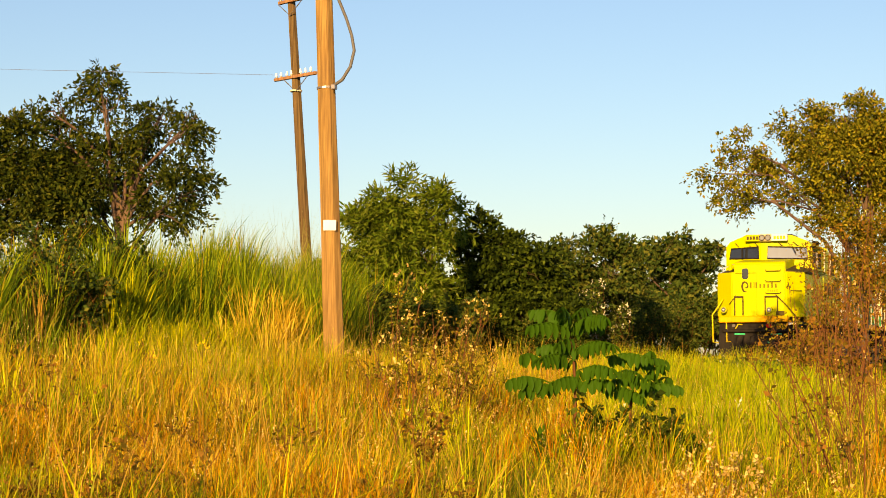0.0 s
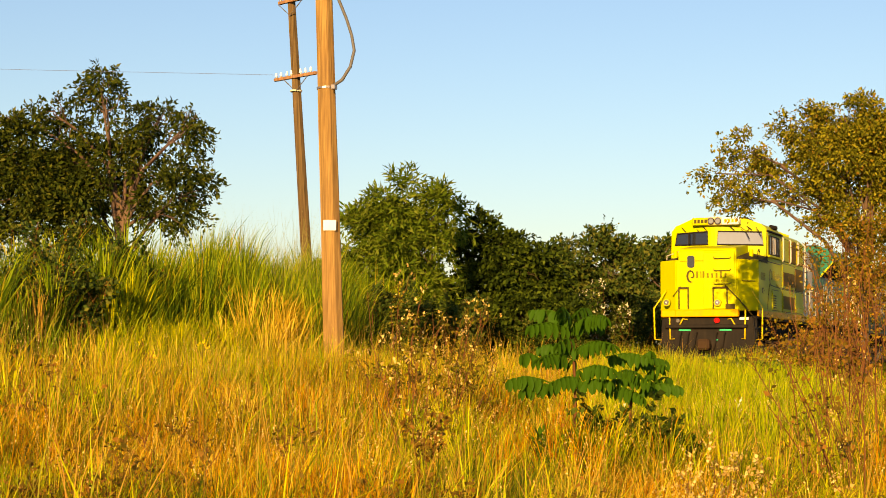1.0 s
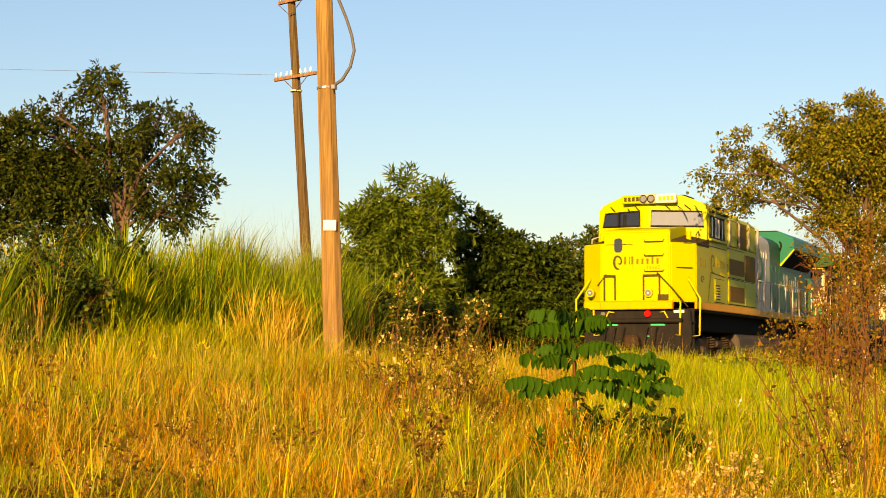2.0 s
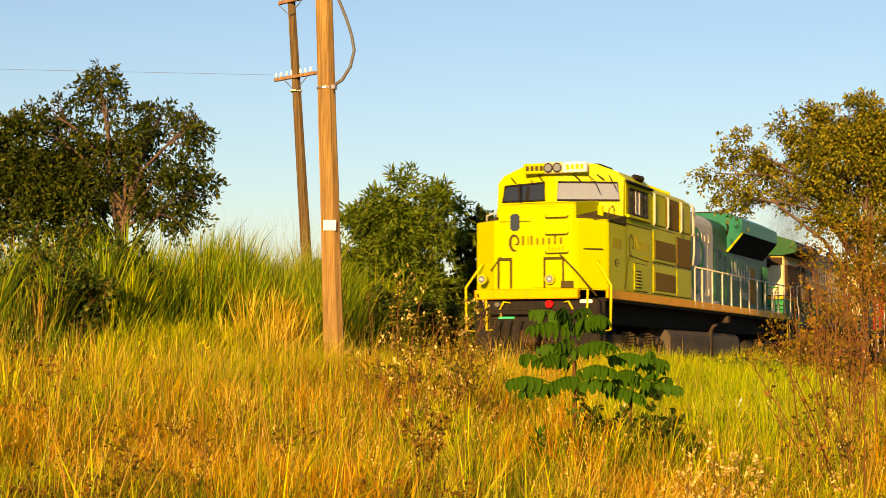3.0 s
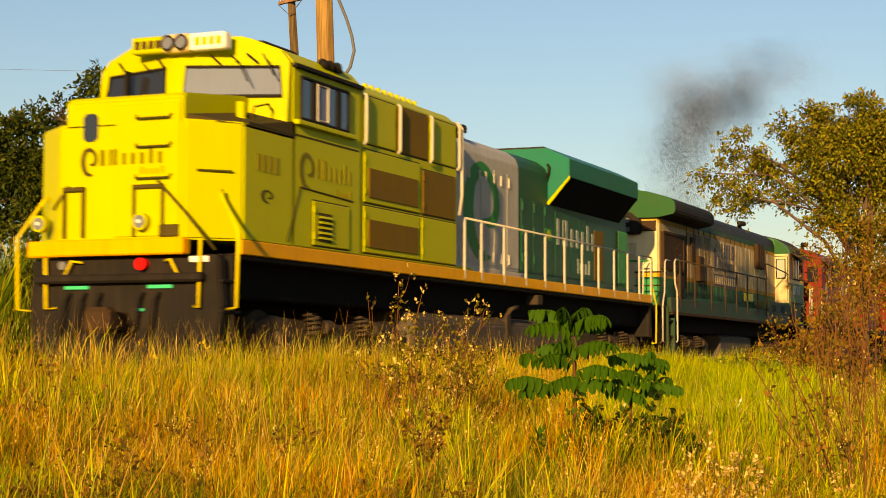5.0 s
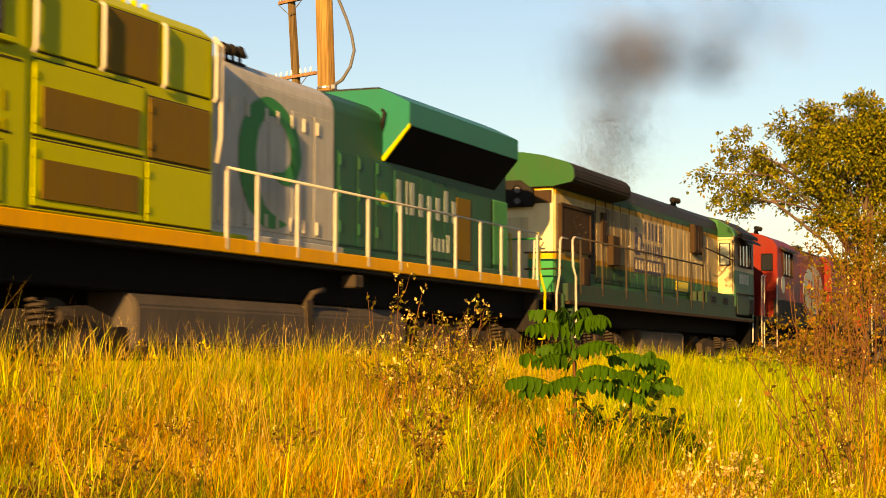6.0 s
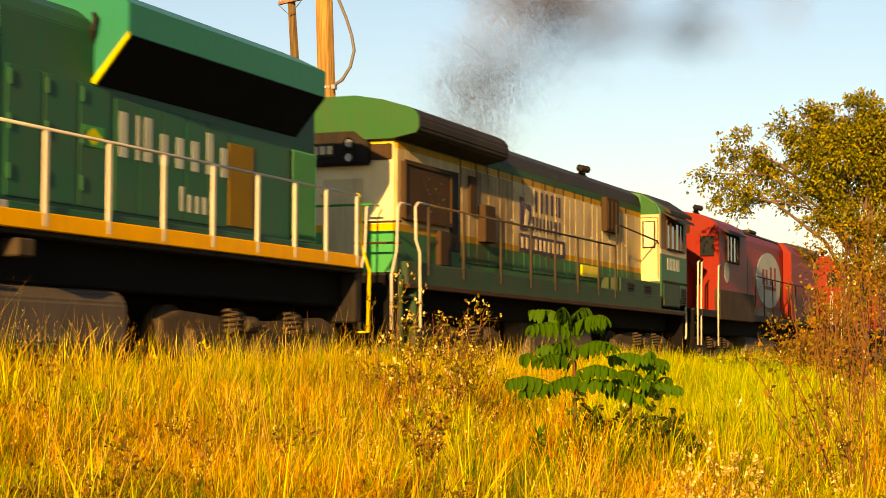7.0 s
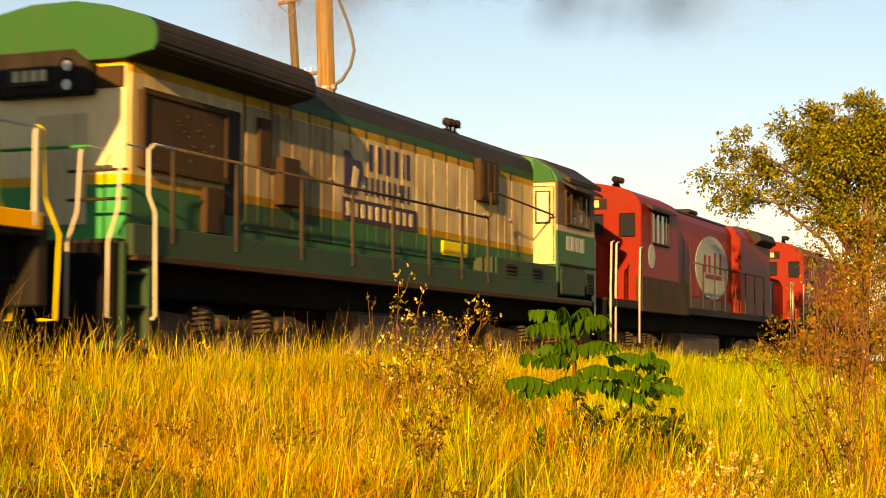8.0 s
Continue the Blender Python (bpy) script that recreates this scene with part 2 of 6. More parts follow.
def box(x0, x1, y0, y1, z0, z1, edge=0.015, bm=None):
    """A block with softened edges."""
    own = bmesh.new()
    bmesh.ops.create_cube(own, size=1.0, matrix=Matrix.Translation(((x0 + x1) / 2, (y0 + y1) / 2, (z0 + z1) / 2)) @ Matrix.Diagonal((abs(x1 - x0), abs(y1 - y0), abs(z1 - z0), 1)))
    edge = min(edge, 0.3 * min(abs(x1 - x0), abs(y1 - y0), abs(z1 - z0)))
    if edge > 0.001:
        bmesh.ops.bevel(own, geom=own.edges[:], offset=edge, segments=1, affect="EDGES")
    return merge(bm, own)


def merge(bm, own):
    if bm is None:
        return own
    me = bpy.data.meshes.new("tmp")
    own.to_mesh(me)
    own.free()
    bm.from_mesh(me)
    bpy.data.meshes.remove(me)
    return bm


def prism(poly, lo, hi, axis="x", edge=0.02, bm=None):
    """A polygon drawn across one axis and drawn out along it. axis x: (y, z) corners; y: (x, z); z: (x, y)."""
    own = bmesh.new()
    put = {"x": lambda a, b, c: (c, a, b), "y": lambda a, b, c: (a, c, b), "z": lambda a, b, c: (a, b, c)}[axis]
    lower = [own.verts.new(put(a, b, lo)) for a, b in poly]
    upper = [own.verts.new(put(a, b, hi)) for a, b in poly]
    own.faces.new(lower)
    own.faces.new(upper[::-1])
    for i in range(len(poly)):
        j = (i + 1) % len(poly)
        own.faces.new((lower[i], upper[i], upper[j], lower[j]))
    bmesh.ops.recalc_face_normals(own, faces=own.faces[:])
    if edge:
        bmesh.ops.bevel(own, geom=own.edges[:], offset=edge, segments=2, affect="EDGES", clamp_overlap=True)
    return merge(bm, own)


def tube(points, radius, sides=8, bm=None, end=None):
    """A round bar through the points; end: the radius at the last one."""
    own = bm if bm is not None else bmesh.new()
    pts = [Vector(p) for p in points]
    rings = []
    for i, p in enumerate(pts):
        d = (pts[min(i + 1, len(pts) - 1)] - pts[max(i - 1, 0)]).normalized()
        a = d.orthogonal().normalized() if not rings else (rings[-1][1] - d * rings[-1][1].dot(d)).normalized()
        b = d.cross(a)
        r = radius if end is None else radius + (end - radius) * i / (len(pts) - 1)
        rings.append(([own.verts.new(p + (a * math.cos(2 * math.pi * k / sides) + b * math.sin(2 * math.pi * k / sides)) * r) for k in range(sides)], a))
    for (r0, _), (r1, _) in zip(rings, rings[1:]):
        for k in range(sides):
            own.faces.new((r0[k], r0[(k + 1) % sides], r1[(k + 1) % sides], r1[k]))
    own.faces.new(rings[0][0][::-1])
    own.faces.new(rings[-1][0])
    return own


def disc(centre, radius, depth, axis="y", sides=20, bm=None):
    c = Vector(centre)
    d = {"x": Vector((1, 0, 0)), "y": Vector((0, 1, 0)), "z": Vector((0, 0, 1))}[axis] * depth / 2
    return tube([c - d, c + d], radius, sides, bm)


def name_bars(heights, size, m, material, parent, label="", thick=0.004, squeeze=1.0):
    """A maker's name as a row of plain upright bars, one a letter; heights: T tall, x low, i narrow. m puts their plane into the parent's space."""
    u = 0.06 * size
    for h in heights:
        wide = (0.10 if h == "i" else 0.24) * size
        bm = box(u, u + wide, 0, (0.50 if h == "x" else 0.70) * size, -thick, thick, 0.0)
        bm.transform(m @ Matrix.Diagonal((squeeze, 1, 1, 1)))
        bmesh.ops.recalc_face_normals(bm, faces=bm.faces[:])
        part("name_bar", bm, material, parent, label)
        u += (0.26 if h == "i" else 0.56) * size


def flank(u, v, z):
    """The plane of writing on a near flank: it reads from the front backwards."""
    return Matrix(((1, 0, 0, u), (0, 0, 1, v), (0, 1, 0, z), (0, 0, 0, 1))) @ Matrix.Diagonal((1, 1, -1, 1))


def brow(u, v, z):
    """The plane of writing on a front that looks towards -x."""
    return Matrix(((0, 0, -1, u), (-1, 0, 0, v), (0, 1, 0, z), (0, 0, 0, 1)))


def quads_mesh(name, verts, faces_n, loops, material):
    """A mesh from arrays: verts (n, 3), loop counts of the faces, flat vertex indices."""
    me = bpy.data.meshes.new(name)
    me.vertices.add(len(verts))
    me.vertices.foreach_set("co", np.asarray(verts, np.float32).ravel())
    me.loops.add(len(loops))
    me.loops.foreach_set("vertex_index", np.asarray(loops, np.int32))
    me.polygons.add(len(faces_n))
    starts = np.concatenate([[0], np.cumsum(faces_n)[:-1]]).astype(np.int32)
    me.polygons.foreach_set("loop_start", starts)
    me.update(calc_edges=True)
    me.materials.append(material)
    return me

# ---- ground, track, grass ----
RIGHT = Vector((0.3788, -0.9255, 0))     # across the view, level
DEEP = Vector((0.9255, 0.3788, 0))
rng = np.random.default_rng(7)


def step(a, b, x):
    k = np.clip((np.asarray(x, float) - a) / (b - a), 0, 1)
    return k * k * (3 - 2 * k)


def ground_z(x, y):
    x, y = np.asarray(x, float), np.asarray(y, float)
    z = -0.84 + 0.24 * step(-1, 4.5, y) + 0.36 * step(4, 8.5, y) - 0.1 * step(9.6, 10.4, y)
    bank = (1.45 - 0.75 * step(42, 60, x)) * step(15.8, 20.5, y)
    bumps = 0.05 * np.sin(x * 0.9 + 1.7 * np.sin(y * 0.6)) + 0.04 * np.sin(y * 1.7 + x * 0.35)
    return z + bank + bumps * (1 - step(9.0, 10.2, y) + step(15.6, 17, y)) - 0.4 * step(80, 400, np.hypot(x, y))


def make_ground():
    xs = np.concatenate([[-3000, -900, -250, -70], np.arange(-24, 110, 1.0), [130, 200, 500, 1500, 4000]])
    ys = np.concatenate([[-3000, -900, -250, -70], np.arange(-16, 50, 0.8), [70, 140, 400, 1200, 4000]])
    gx, gy = np.meshgrid(xs, ys, indexing="ij")
    v = np.stack([gx, gy, ground_z(gx, gy)], -1).reshape(-1, 3)
    i, j = np.meshgrid(np.arange(len(xs) - 1), np.arange(len(ys) - 1), indexing="ij")
    a = (i * len(ys) + j).ravel()
    loops = np.stack([a, a + len(ys), a + len(ys) + 1, a + 1], -1).ravel()
    me = quads_mesh("ground", v, np.full(len(a), 4), loops, SOIL)
    me.shade_smooth()
    tagged(new("ground", me), "rough grassy earth rising to a railway bank", "ground", kind="structure")


make_ground()


def make_track():
    t = anchor("railway_track", (0, SIDE + 1.53, 0), "broad-gauge railway track on ballast behind tall grass", "track", kind="structure")
    part("ballast", prism([(-2.6, -0.36), (-1.9, -0.17), (1.9, -0.17), (2.6, -0.36)], -60, 160, "x", 0.0), BALLAST, t)
    rail = [(-0.07, -0.17), (-0.07, -0.155), (-0.012, -0.13), (-0.012, -0.045), (-0.036, -0.03), (-0.036, -0.002), (0.036, -0.002), (0.036, -0.03), (0.012, -0.045), (0.012, -0.13), (0.07, -0.155), (0.07, -0.17)]
    for c in (-0.836, 0.836):
        part("rail", prism([(a + c, b) for a, b in rail], -60, 160, "x", 0.0), STEEL, t)
    first = part("sleeper", box(-0.12, 0.12, -1.35, 1.35, -0.20, -0.14, 0.01), OLD_WOOD, t)
    first.location.x = -10
    for i in range(1, 160):
        s = new("sleeper", first.data)
        s.parent, s.location = t, (-10 + 0.62 * i, 0, 0)


make_track()


def blades(name, xy, height, width, lean, material, label, base=None, wind=(0.25, -0.15), cat="grass", droop=0.35):
    """Grass blades, each bent over: a lower quad and a pointed upper part."""
    n = len(xy)
    z = ground_z(xy[:, 0], xy[:, 1]) - 0.03 if base is None else base
    root = np.column_stack([xy, z])
    turn = rng.uniform(0, 2 * math.pi, n)
    side = np.column_stack([np.cos(turn), np.sin(turn), np.zeros(n)]) * (width / 2)[:, None]
    bend = rng.normal(0, 1, (n, 2)) * lean[:, None] + np.array(wind) * lean[:, None]
    tip = np.column_stack([bend * height[:, None], height * (1 - 0.25 * np.clip((bend ** 2).sum(1), 0, 2))])
    bow = rng.uniform(0.1, 0.9, n)[:, None] * droop * 2
    mid = tip * np.hstack([bow, bow, np.full((n, 1), 0.58)])
    v = np.stack([root - side, root + side, root + mid + side * 0.8, root + mid - side * 0.8, root + tip], 1).reshape(-1, 3)
    k = np.arange(n) * 5
    loops = np.stack([k, k + 1, k + 2, k + 3, k + 3, k + 2, k + 4], -1).ravel()
    me = quads_mesh(name, v, np.tile([4, 3], n), loops, material)
    return tagged(new(name, me), label, cat, kind="stuff")


def strip(n, x0, x1, y0, y1):
    return np.column_stack([rng.uniform(x0, x1, n), rng.uniform(y0, y1, n)])


def wedge(n, r0, r1, a0=50.0, a1=85.0):
    """Points spread evenly over a fan of the meadow; angles from +y towards +x."""
    r = np.sqrt(rng.uniform(r0 * r0, r1 * r1, n))
    a = np.radians(rng.uniform(a0, a1, n))
    return np.column_stack([r * np.sin(a), r * np.cos(a)])


def clumped(xy, amount=0.5, scale=1.3):
    """Thins the points into tufts."""
    k = np.sin(xy[:, 0] * scale * 2.1 + 3 * np.sin(xy[:, 1] * scale)) * np.sin(xy[:, 1] * scale * 2.7 + 2 * np.sin(xy[:, 0] * scale * 1.3))
    return xy[rng.uniform(-1, 1, len(xy)) < k + amount]


def tussocks(name, centres, count, h0, h1, width, spread, material, label, foot=0.07, cat="grass"):
    """Bunches of blades that fan out of one foot and arch over; each blade has two bends."""
    m = len(centres)
    own = np.repeat(np.arange(m), count)
    n = len(own)
    a = rng.uniform(0, 2 * math.pi, n)
    way = np.column_stack([np.cos(a), np.sin(a)])
    q = rng.uniform(0, 1, n) ** 0.7
    xy = centres[own] + way * (q * foot * rng.uniform(0.7, 1.4, m)[own])[:, None]
    high = (rng.uniform(h0, h1, m)[own]) * rng.uniform(0.55, 1.1, n)
    lean = spread * (0.15 + q) * rng.uniform(0.5, 1.3, n)
    away = way * lean[:, None] + rng.normal(0, 0.10, (n, 2)) + np.array([0.05, -0.03])
    root = np.column_stack([xy, ground_z(xy[:, 0], xy[:, 1]) - 0.03])
    pts = [root]
    for k, out, up in ((0.4, 0.20, 0.46), (0.75, 0.58, 0.82), (1.0, 1.0, 1.0)):
        sag = 1 - 0.30 * np.clip(lean * out, 0, 1.5)
        pts.append(root + np.column_stack([away * (high * out)[:, None], high * up * sag]))
    turn = a + math.pi / 2 + rng.normal(0, 0.7, n)
    side = np.column_stack([np.cos(turn), np.sin(turn), np.zeros(n)]) * (width * rng.uniform(0.6, 1.3, n) / 2)[:, None]
    v = np.stack([pts[0] - side, pts[0] + side, pts[1] - side * 0.95, pts[1] + side * 0.95, pts[2] - side * 0.65, pts[2] + side * 0.65, pts[3]], 1).reshape(-1, 3)
    k = np.arange(n) * 7
    loops = np.stack([k, k + 1, k + 3, k + 2, k + 2, k + 3, k + 5, k + 4, k + 4, k + 5, k + 6], -1).ravel()
    return tagged(new(name, quads_mesh(name, v, np.tile([4, 4, 3], n), loops, material)), label, cat, kind="stuff")


def patch_of(xy, phase, scale=0.55):
    """A slow field from -1 to 1 that decides which grass grows where."""
    x, y = xy[:, 0] * scale, xy[:, 1] * scale * 1.6
    return np.sin(x * 1.7 + phase + 1.9 * np.sin(y * 1.1 + phase)) * np.cos(y * 1.3 - phase * 0.7 + 1.4 * np.sin(x * 0.8))


def make_tussocks():
    for name, mat, label, phase, near, far, tall in (
            ("amber_tussock", AMBER_GRASS, "orange-brown dry grass bunches in the meadow", 0.4, 900, 700, 0.92),
            ("straw_tussock", PALE_STRAW, "pale straw grass bunches in the meadow", 2.1, 300, 300, 0.95),
            ("lime_tussock", LIME_GRASS, "yellow-green grass bunches in the meadow", 3.6, 850, 1200, 0.9),
            ("deep_green_tussock", DEEP_GRASS, "deep green grass bunches in the meadow", 4.9, 420, 520, 0.85),
            ("russet_tussock", RUSSET_GRASS, "russet withered grass bunches in the meadow", 5.8, 620, 300, 0.72)):
        for n, r0, r1, w in ((near, 5.2, 11.5, 0.0036), (far, 11.5, 30.0, 0.0068)):
            xy = wedge(n * 3, r0, r1)
            xy = xy[(xy[:, 1] < 10.2) & (rng.uniform(-0.5, 0.9, len(xy)) < patch_of(xy, phase))][:n]
            if "green" not in name and "lime" not in name:      # the strip before the line stays fresh
                xy = xy[~((np.hypot(xy[:, 0], xy[:, 1]) > 13) & (np.degrees(np.arctan2(xy[:, 0], xy[:, 1])) > 72.8))]
            tussocks(name, xy, 40, 0.28 * tall, (0.60 if r0 < 10 else 0.78) * tall, w, 0.46, mat, label)


def make_fresh_strip():
    xy = wedge(620, 15, 34, 73.0, 80.5)
    tussocks("fresh_grass", xy[xy[:, 1] < 10.2], 40, 0.45, 0.85, 0.009, 0.40, FRESH_GRASS, "bright fresh green grass before the track")
    dark = wedge(150, 5.2, 7.6, 52.0, 58.5)
    tussocks("russet_tussock", dark, 40, 0.25, 0.50, 0.004, 0.55, RUSSET_GRASS, "dark withered grass bunches in the near meadow")
    dark = wedge(110, 5.2, 7.2, 52.0, 60.0)
    tussocks("deep_green_tussock", dark, 40, 0.25, 0.50, 0.004, 0.50, DEEP_GRASS, "deep green grass bunches in the near meadow")


def make_edge_grass():
    for mat, n, name, label in ((LIME_GRASS, 110, "edge_grass", "tall green grass along the foot of the line"), (PALE_STRAW, 70, "edge_grass", "tall pale dry grass along the foot of the line")):
        xy = strip(n, 8.0, 27.0, 8.0, 10.2)
        tussocks(name, xy, 26, 0.60, 1.0, 0.006, 0.34, mat, label, 0.12)


def make_meadow():
    def lay(name, xy, h0, h1, w, lean, mat, label):
        xy = xy[xy[:, 1] < 10.3]
        n = len(xy)
        tall = (0.85 + 0.3 * np.sin(xy[:, 0] * 0.8 + xy[:, 1]) * np.sin(xy[:, 1] * 0.9 - xy[:, 0] * 0.3)) * (1 + 0.45 * step(5.5, 8.5, xy[:, 1]))
        blades(name, xy, rng.uniform(h0, h1, n) * tall, rng.uniform(0.6, 1.3, n) * w, np.abs(rng.normal(0, lean, n)) + 0.08, mat, label)
    lay("meadow_grass", clumped(wedge(90000, 5.0, 13), 0.25, 2.2), 0.16, 0.46, 0.0042, 0.45, GRASS, "golden dry meadow grass with green tufts")
    lay("meadow_grass", clumped(wedge(60000, 13, 24), 0.35, 1.8), 0.24, 0.60, 0.008, 0.36, GRASS, "golden dry meadow grass before the track")
    lay("meadow_grass", clumped(wedge(36000, 24, 60), 0.8), 0.30, 0.62, 0.018, 0.26, GREEN_GRASS, "fresh green grass along the line")
    lay("meadow_grass", strip(34000, -15, 90, -8, 10.3), 0.25, 0.55, 0.02, 0.3, GRASS, "dry meadow grass over the slope")
    lay("fresh_grass", clumped(wedge(26000, 17, 48, 72.5, 81), 0.6), 0.35, 0.66, 0.014, 0.26, GREEN_GRASS, "bright green grass strip before the track")
    lay("dry_stalk", wedge(9000, 6, 30), 0.5, 0.85, 0.006, 0.22, DRY_GRASS, "thin tawny dry stalks in the meadow")
    lay("green_tuft_grass", clumped(wedge(16000, 6, 22), -0.15, 0.8), 0.35, 0.70, 0.011, 0.25, GREEN_GRASS, "fresh green grass tufts in the dry meadow")


make_meadow()
make_tussocks()
make_fresh_strip()
make_edge_grass()


def make_seed_heads():
    xy = wedge(2200, 6, 22)
    xy = xy[xy[:, 1] < 10]
    n = len(xy)
    h = rng.uniform(0.38, 0.66, n) * (1 + 0.4 * step(5.5, 8.5, xy[:, 1]))
    top = np.column_stack([xy, ground_z(xy[:, 0], xy[:, 1]) + h])
    out = np.column_stack([rng.normal(0, 0.3, (n, 2)), np.ones(n)])
    v, loops, counts = leaf_cloud(top, out, 0.06, 0.010, 0.3, 6, -0.1, 0.008)
    tagged(new("grass_seed_head", quads_mesh("grass_seed_head", v, counts, loops, BUD)), "pale golden seed heads over the meadow grass", "grass", kind="stuff")
    xy = clumped(wedge(4200, 5.2, 18), -0.35, 1.1)
    top = np.column_stack([xy, ground_z(xy[:, 0], xy[:, 1]) + rng.uniform(0.1, 0.42, len(xy))])
    out = rng.normal(0, 1, (len(xy), 3))
    v, loops, counts = leaf_cloud(top, out, 0.10, 0.022, 0.35, 6, 0.1, 0.05)
    tagged(new("dry_leaf", quads_mesh("dry_leaf", v, counts, loops, WEED_LEAF)), "small brown drying leaves among the grass", "leaf litter", kind="stuff")


def make_bank():
    def lay(name, xy, h0, h1, w, lean, mat, label):
        n = len(xy)
        tall = (0.8 + 0.35 * np.sin(xy[:, 0] * 0.9 + 2 * np.sin(xy[:, 1] * 0.7))) * (0.62 + 0.38 * step(58.5, 61.5, np.degrees(np.arctan2(xy[:, 0], xy[:, 1]))))
        blades(name, xy, rng.uniform(h0, h1, n) * tall, rng.uniform(0.6, 1.3, n) * w, np.abs(rng.normal(0, lean, n)) + 0.1, mat, label)
    lay("tall_grass", clumped(strip(16000, 16, 46, 17.6, 25), 0.2, 0.6), 1.2, 2.5, 0.022, 0.24, TALL_GRASS, "tall green guinea grass on the bank behind the track")
    lay("tall_grass", clumped(strip(12000, 40, 75, 17.5, 26), 0.3, 0.6), 0.8, 1.9, 0.025, 0.22, TALL_GRASS, "tall green grass behind the track")
    lay("bank_grass", strip(22000, 10, 90, 14.9, 19), 0.35, 0.85, 0.018, 0.28, GRASS, "mixed dry and green grass along the far side of the line")
    lay("bank_grass", strip(9000, 10, 110, 25, 48), 0.5, 1.0, 0.05, 0.3, TALL_GRASS, "rough green grass behind the bank")
    lay("grass_plume", clumped(wedge(1500, 38.5, 46, 60.4, 64), 0.1, 0.6), 2.6, 3.5, 0.008, 0.16, PLUME, "feathery pale green grass plumes above the bank")
    def fan(name, n, x0, x1, y0, y1, count, h0, h1, w, spread, mat, label):
        xy = strip(n, x0, x1, y0, y1)
        keep = step(54.5, 58.5, np.degrees(np.arctan2(xy[:, 0], xy[:, 1]))) + 0.25 > rng.uniform(0, 1, n)
        tussocks(name, xy[keep], count, h0, h1, w, spread, mat, label, 0.25)
    fan("tall_tussock", 330, 17, 47, 18.3, 24, 70, 1.2, 2.35, 0.026, 0.36, TALL_GRASS, "tall green guinea grass bunches on the bank")
    fan("tall_tussock", 170, 17, 47, 18.3, 23, 60, 0.9, 2.1, 0.024, 0.40, LIME_GRASS, "tall yellow-green grass bunches on the bank")
    fan("tall_tussock", 90, 17, 47, 18.3, 22, 50, 0.8, 1.6, 0.022, 0.40, DEEP_GRASS, "dark green grass bunches on the bank")
    fan("dry_tussock", 40, 17, 47, 16.6, 19, 40, 0.7, 1.5, 0.020, 0.42, DRY_GRASS, "tawny dry grass bunches on the bank")
    tussocks("tall_tussock", wedge(75, 36, 43, 59.6, 64.6), 70, 1.9, 2.7, 0.022, 0.26, TALL_GRASS, "tall green guinea grass bunches on top of the bank", 0.25)
    mound = np.column_stack([rng.normal(29.4, 1.5, 150), rng.normal(17.0, 0.4, 150)])
    tussocks("mound_grass", mound, 60, 0.8, 1.3, 0.012, 0.38, LIME_GRASS, "low fresh green grass on the foot of the bank", 0.2)
    cane = np.column_stack([rng.normal(32.1, 0.6, 30), rng.normal(16.9, 0.35, 30)])
    tussocks("dry_cane", cane, 60, 1.1, 2.2, 0.022, 0.45, PALE_STRAW, "dry tawny cane grass clump beside the pole", 0.16)


make_bank()

# ---- trees and shrubs ----


def leaf_cloud(points, out, length, leaf, slim, n_leaf, droop, spread):
    """Sprays of leaves: each spray is a short twig with leaves along it. Returns vertices and loops."""
    m = len(points)
    t = np.tile(np.linspace(0.05, 1.0, n_leaf), m)
    p, d = np.repeat(points, n_leaf, 0), np.repeat(out, n_leaf, 0)
    k = m * n_leaf
    down = np.zeros((k, 3))
    down[:, 2] = -droop
    along = d + down * t[:, None]
    at = p + along * (t * length)[:, None] + rng.normal(0, spread * 0.25, (k, 3))
    axis = along + rng.normal(0, 0.75, (k, 3))
    axis /= np.linalg.norm(axis, axis=1)[:, None]
    ref = rng.normal(0, 1, (k, 3))
    ref[:, 2] += 0.6
    cross = np.cross(axis, ref)
    cross /= np.linalg.norm(cross, axis=1)[:, None] + 1e-9
    up = np.cross(cross, axis)
    size = leaf * rng.uniform(0.6, 1.35, k)
    w = size * slim
    a = at
    b = at + axis * (size * 0.45)[:, None] + cross * w[:, None] + up * (w * 0.35)[:, None]
    c = at + axis * size[:, None] - up * (w * 0.4)[:, None]
    e = at + axis * (size * 0.45)[:, None] - cross * w[:, None] + up * (w * 0.35)[:, None]
    v = np.stack([a, b, c, e], 1).reshape(-1, 3)
    return v, np.arange(k * 4), np.full(k, 4)


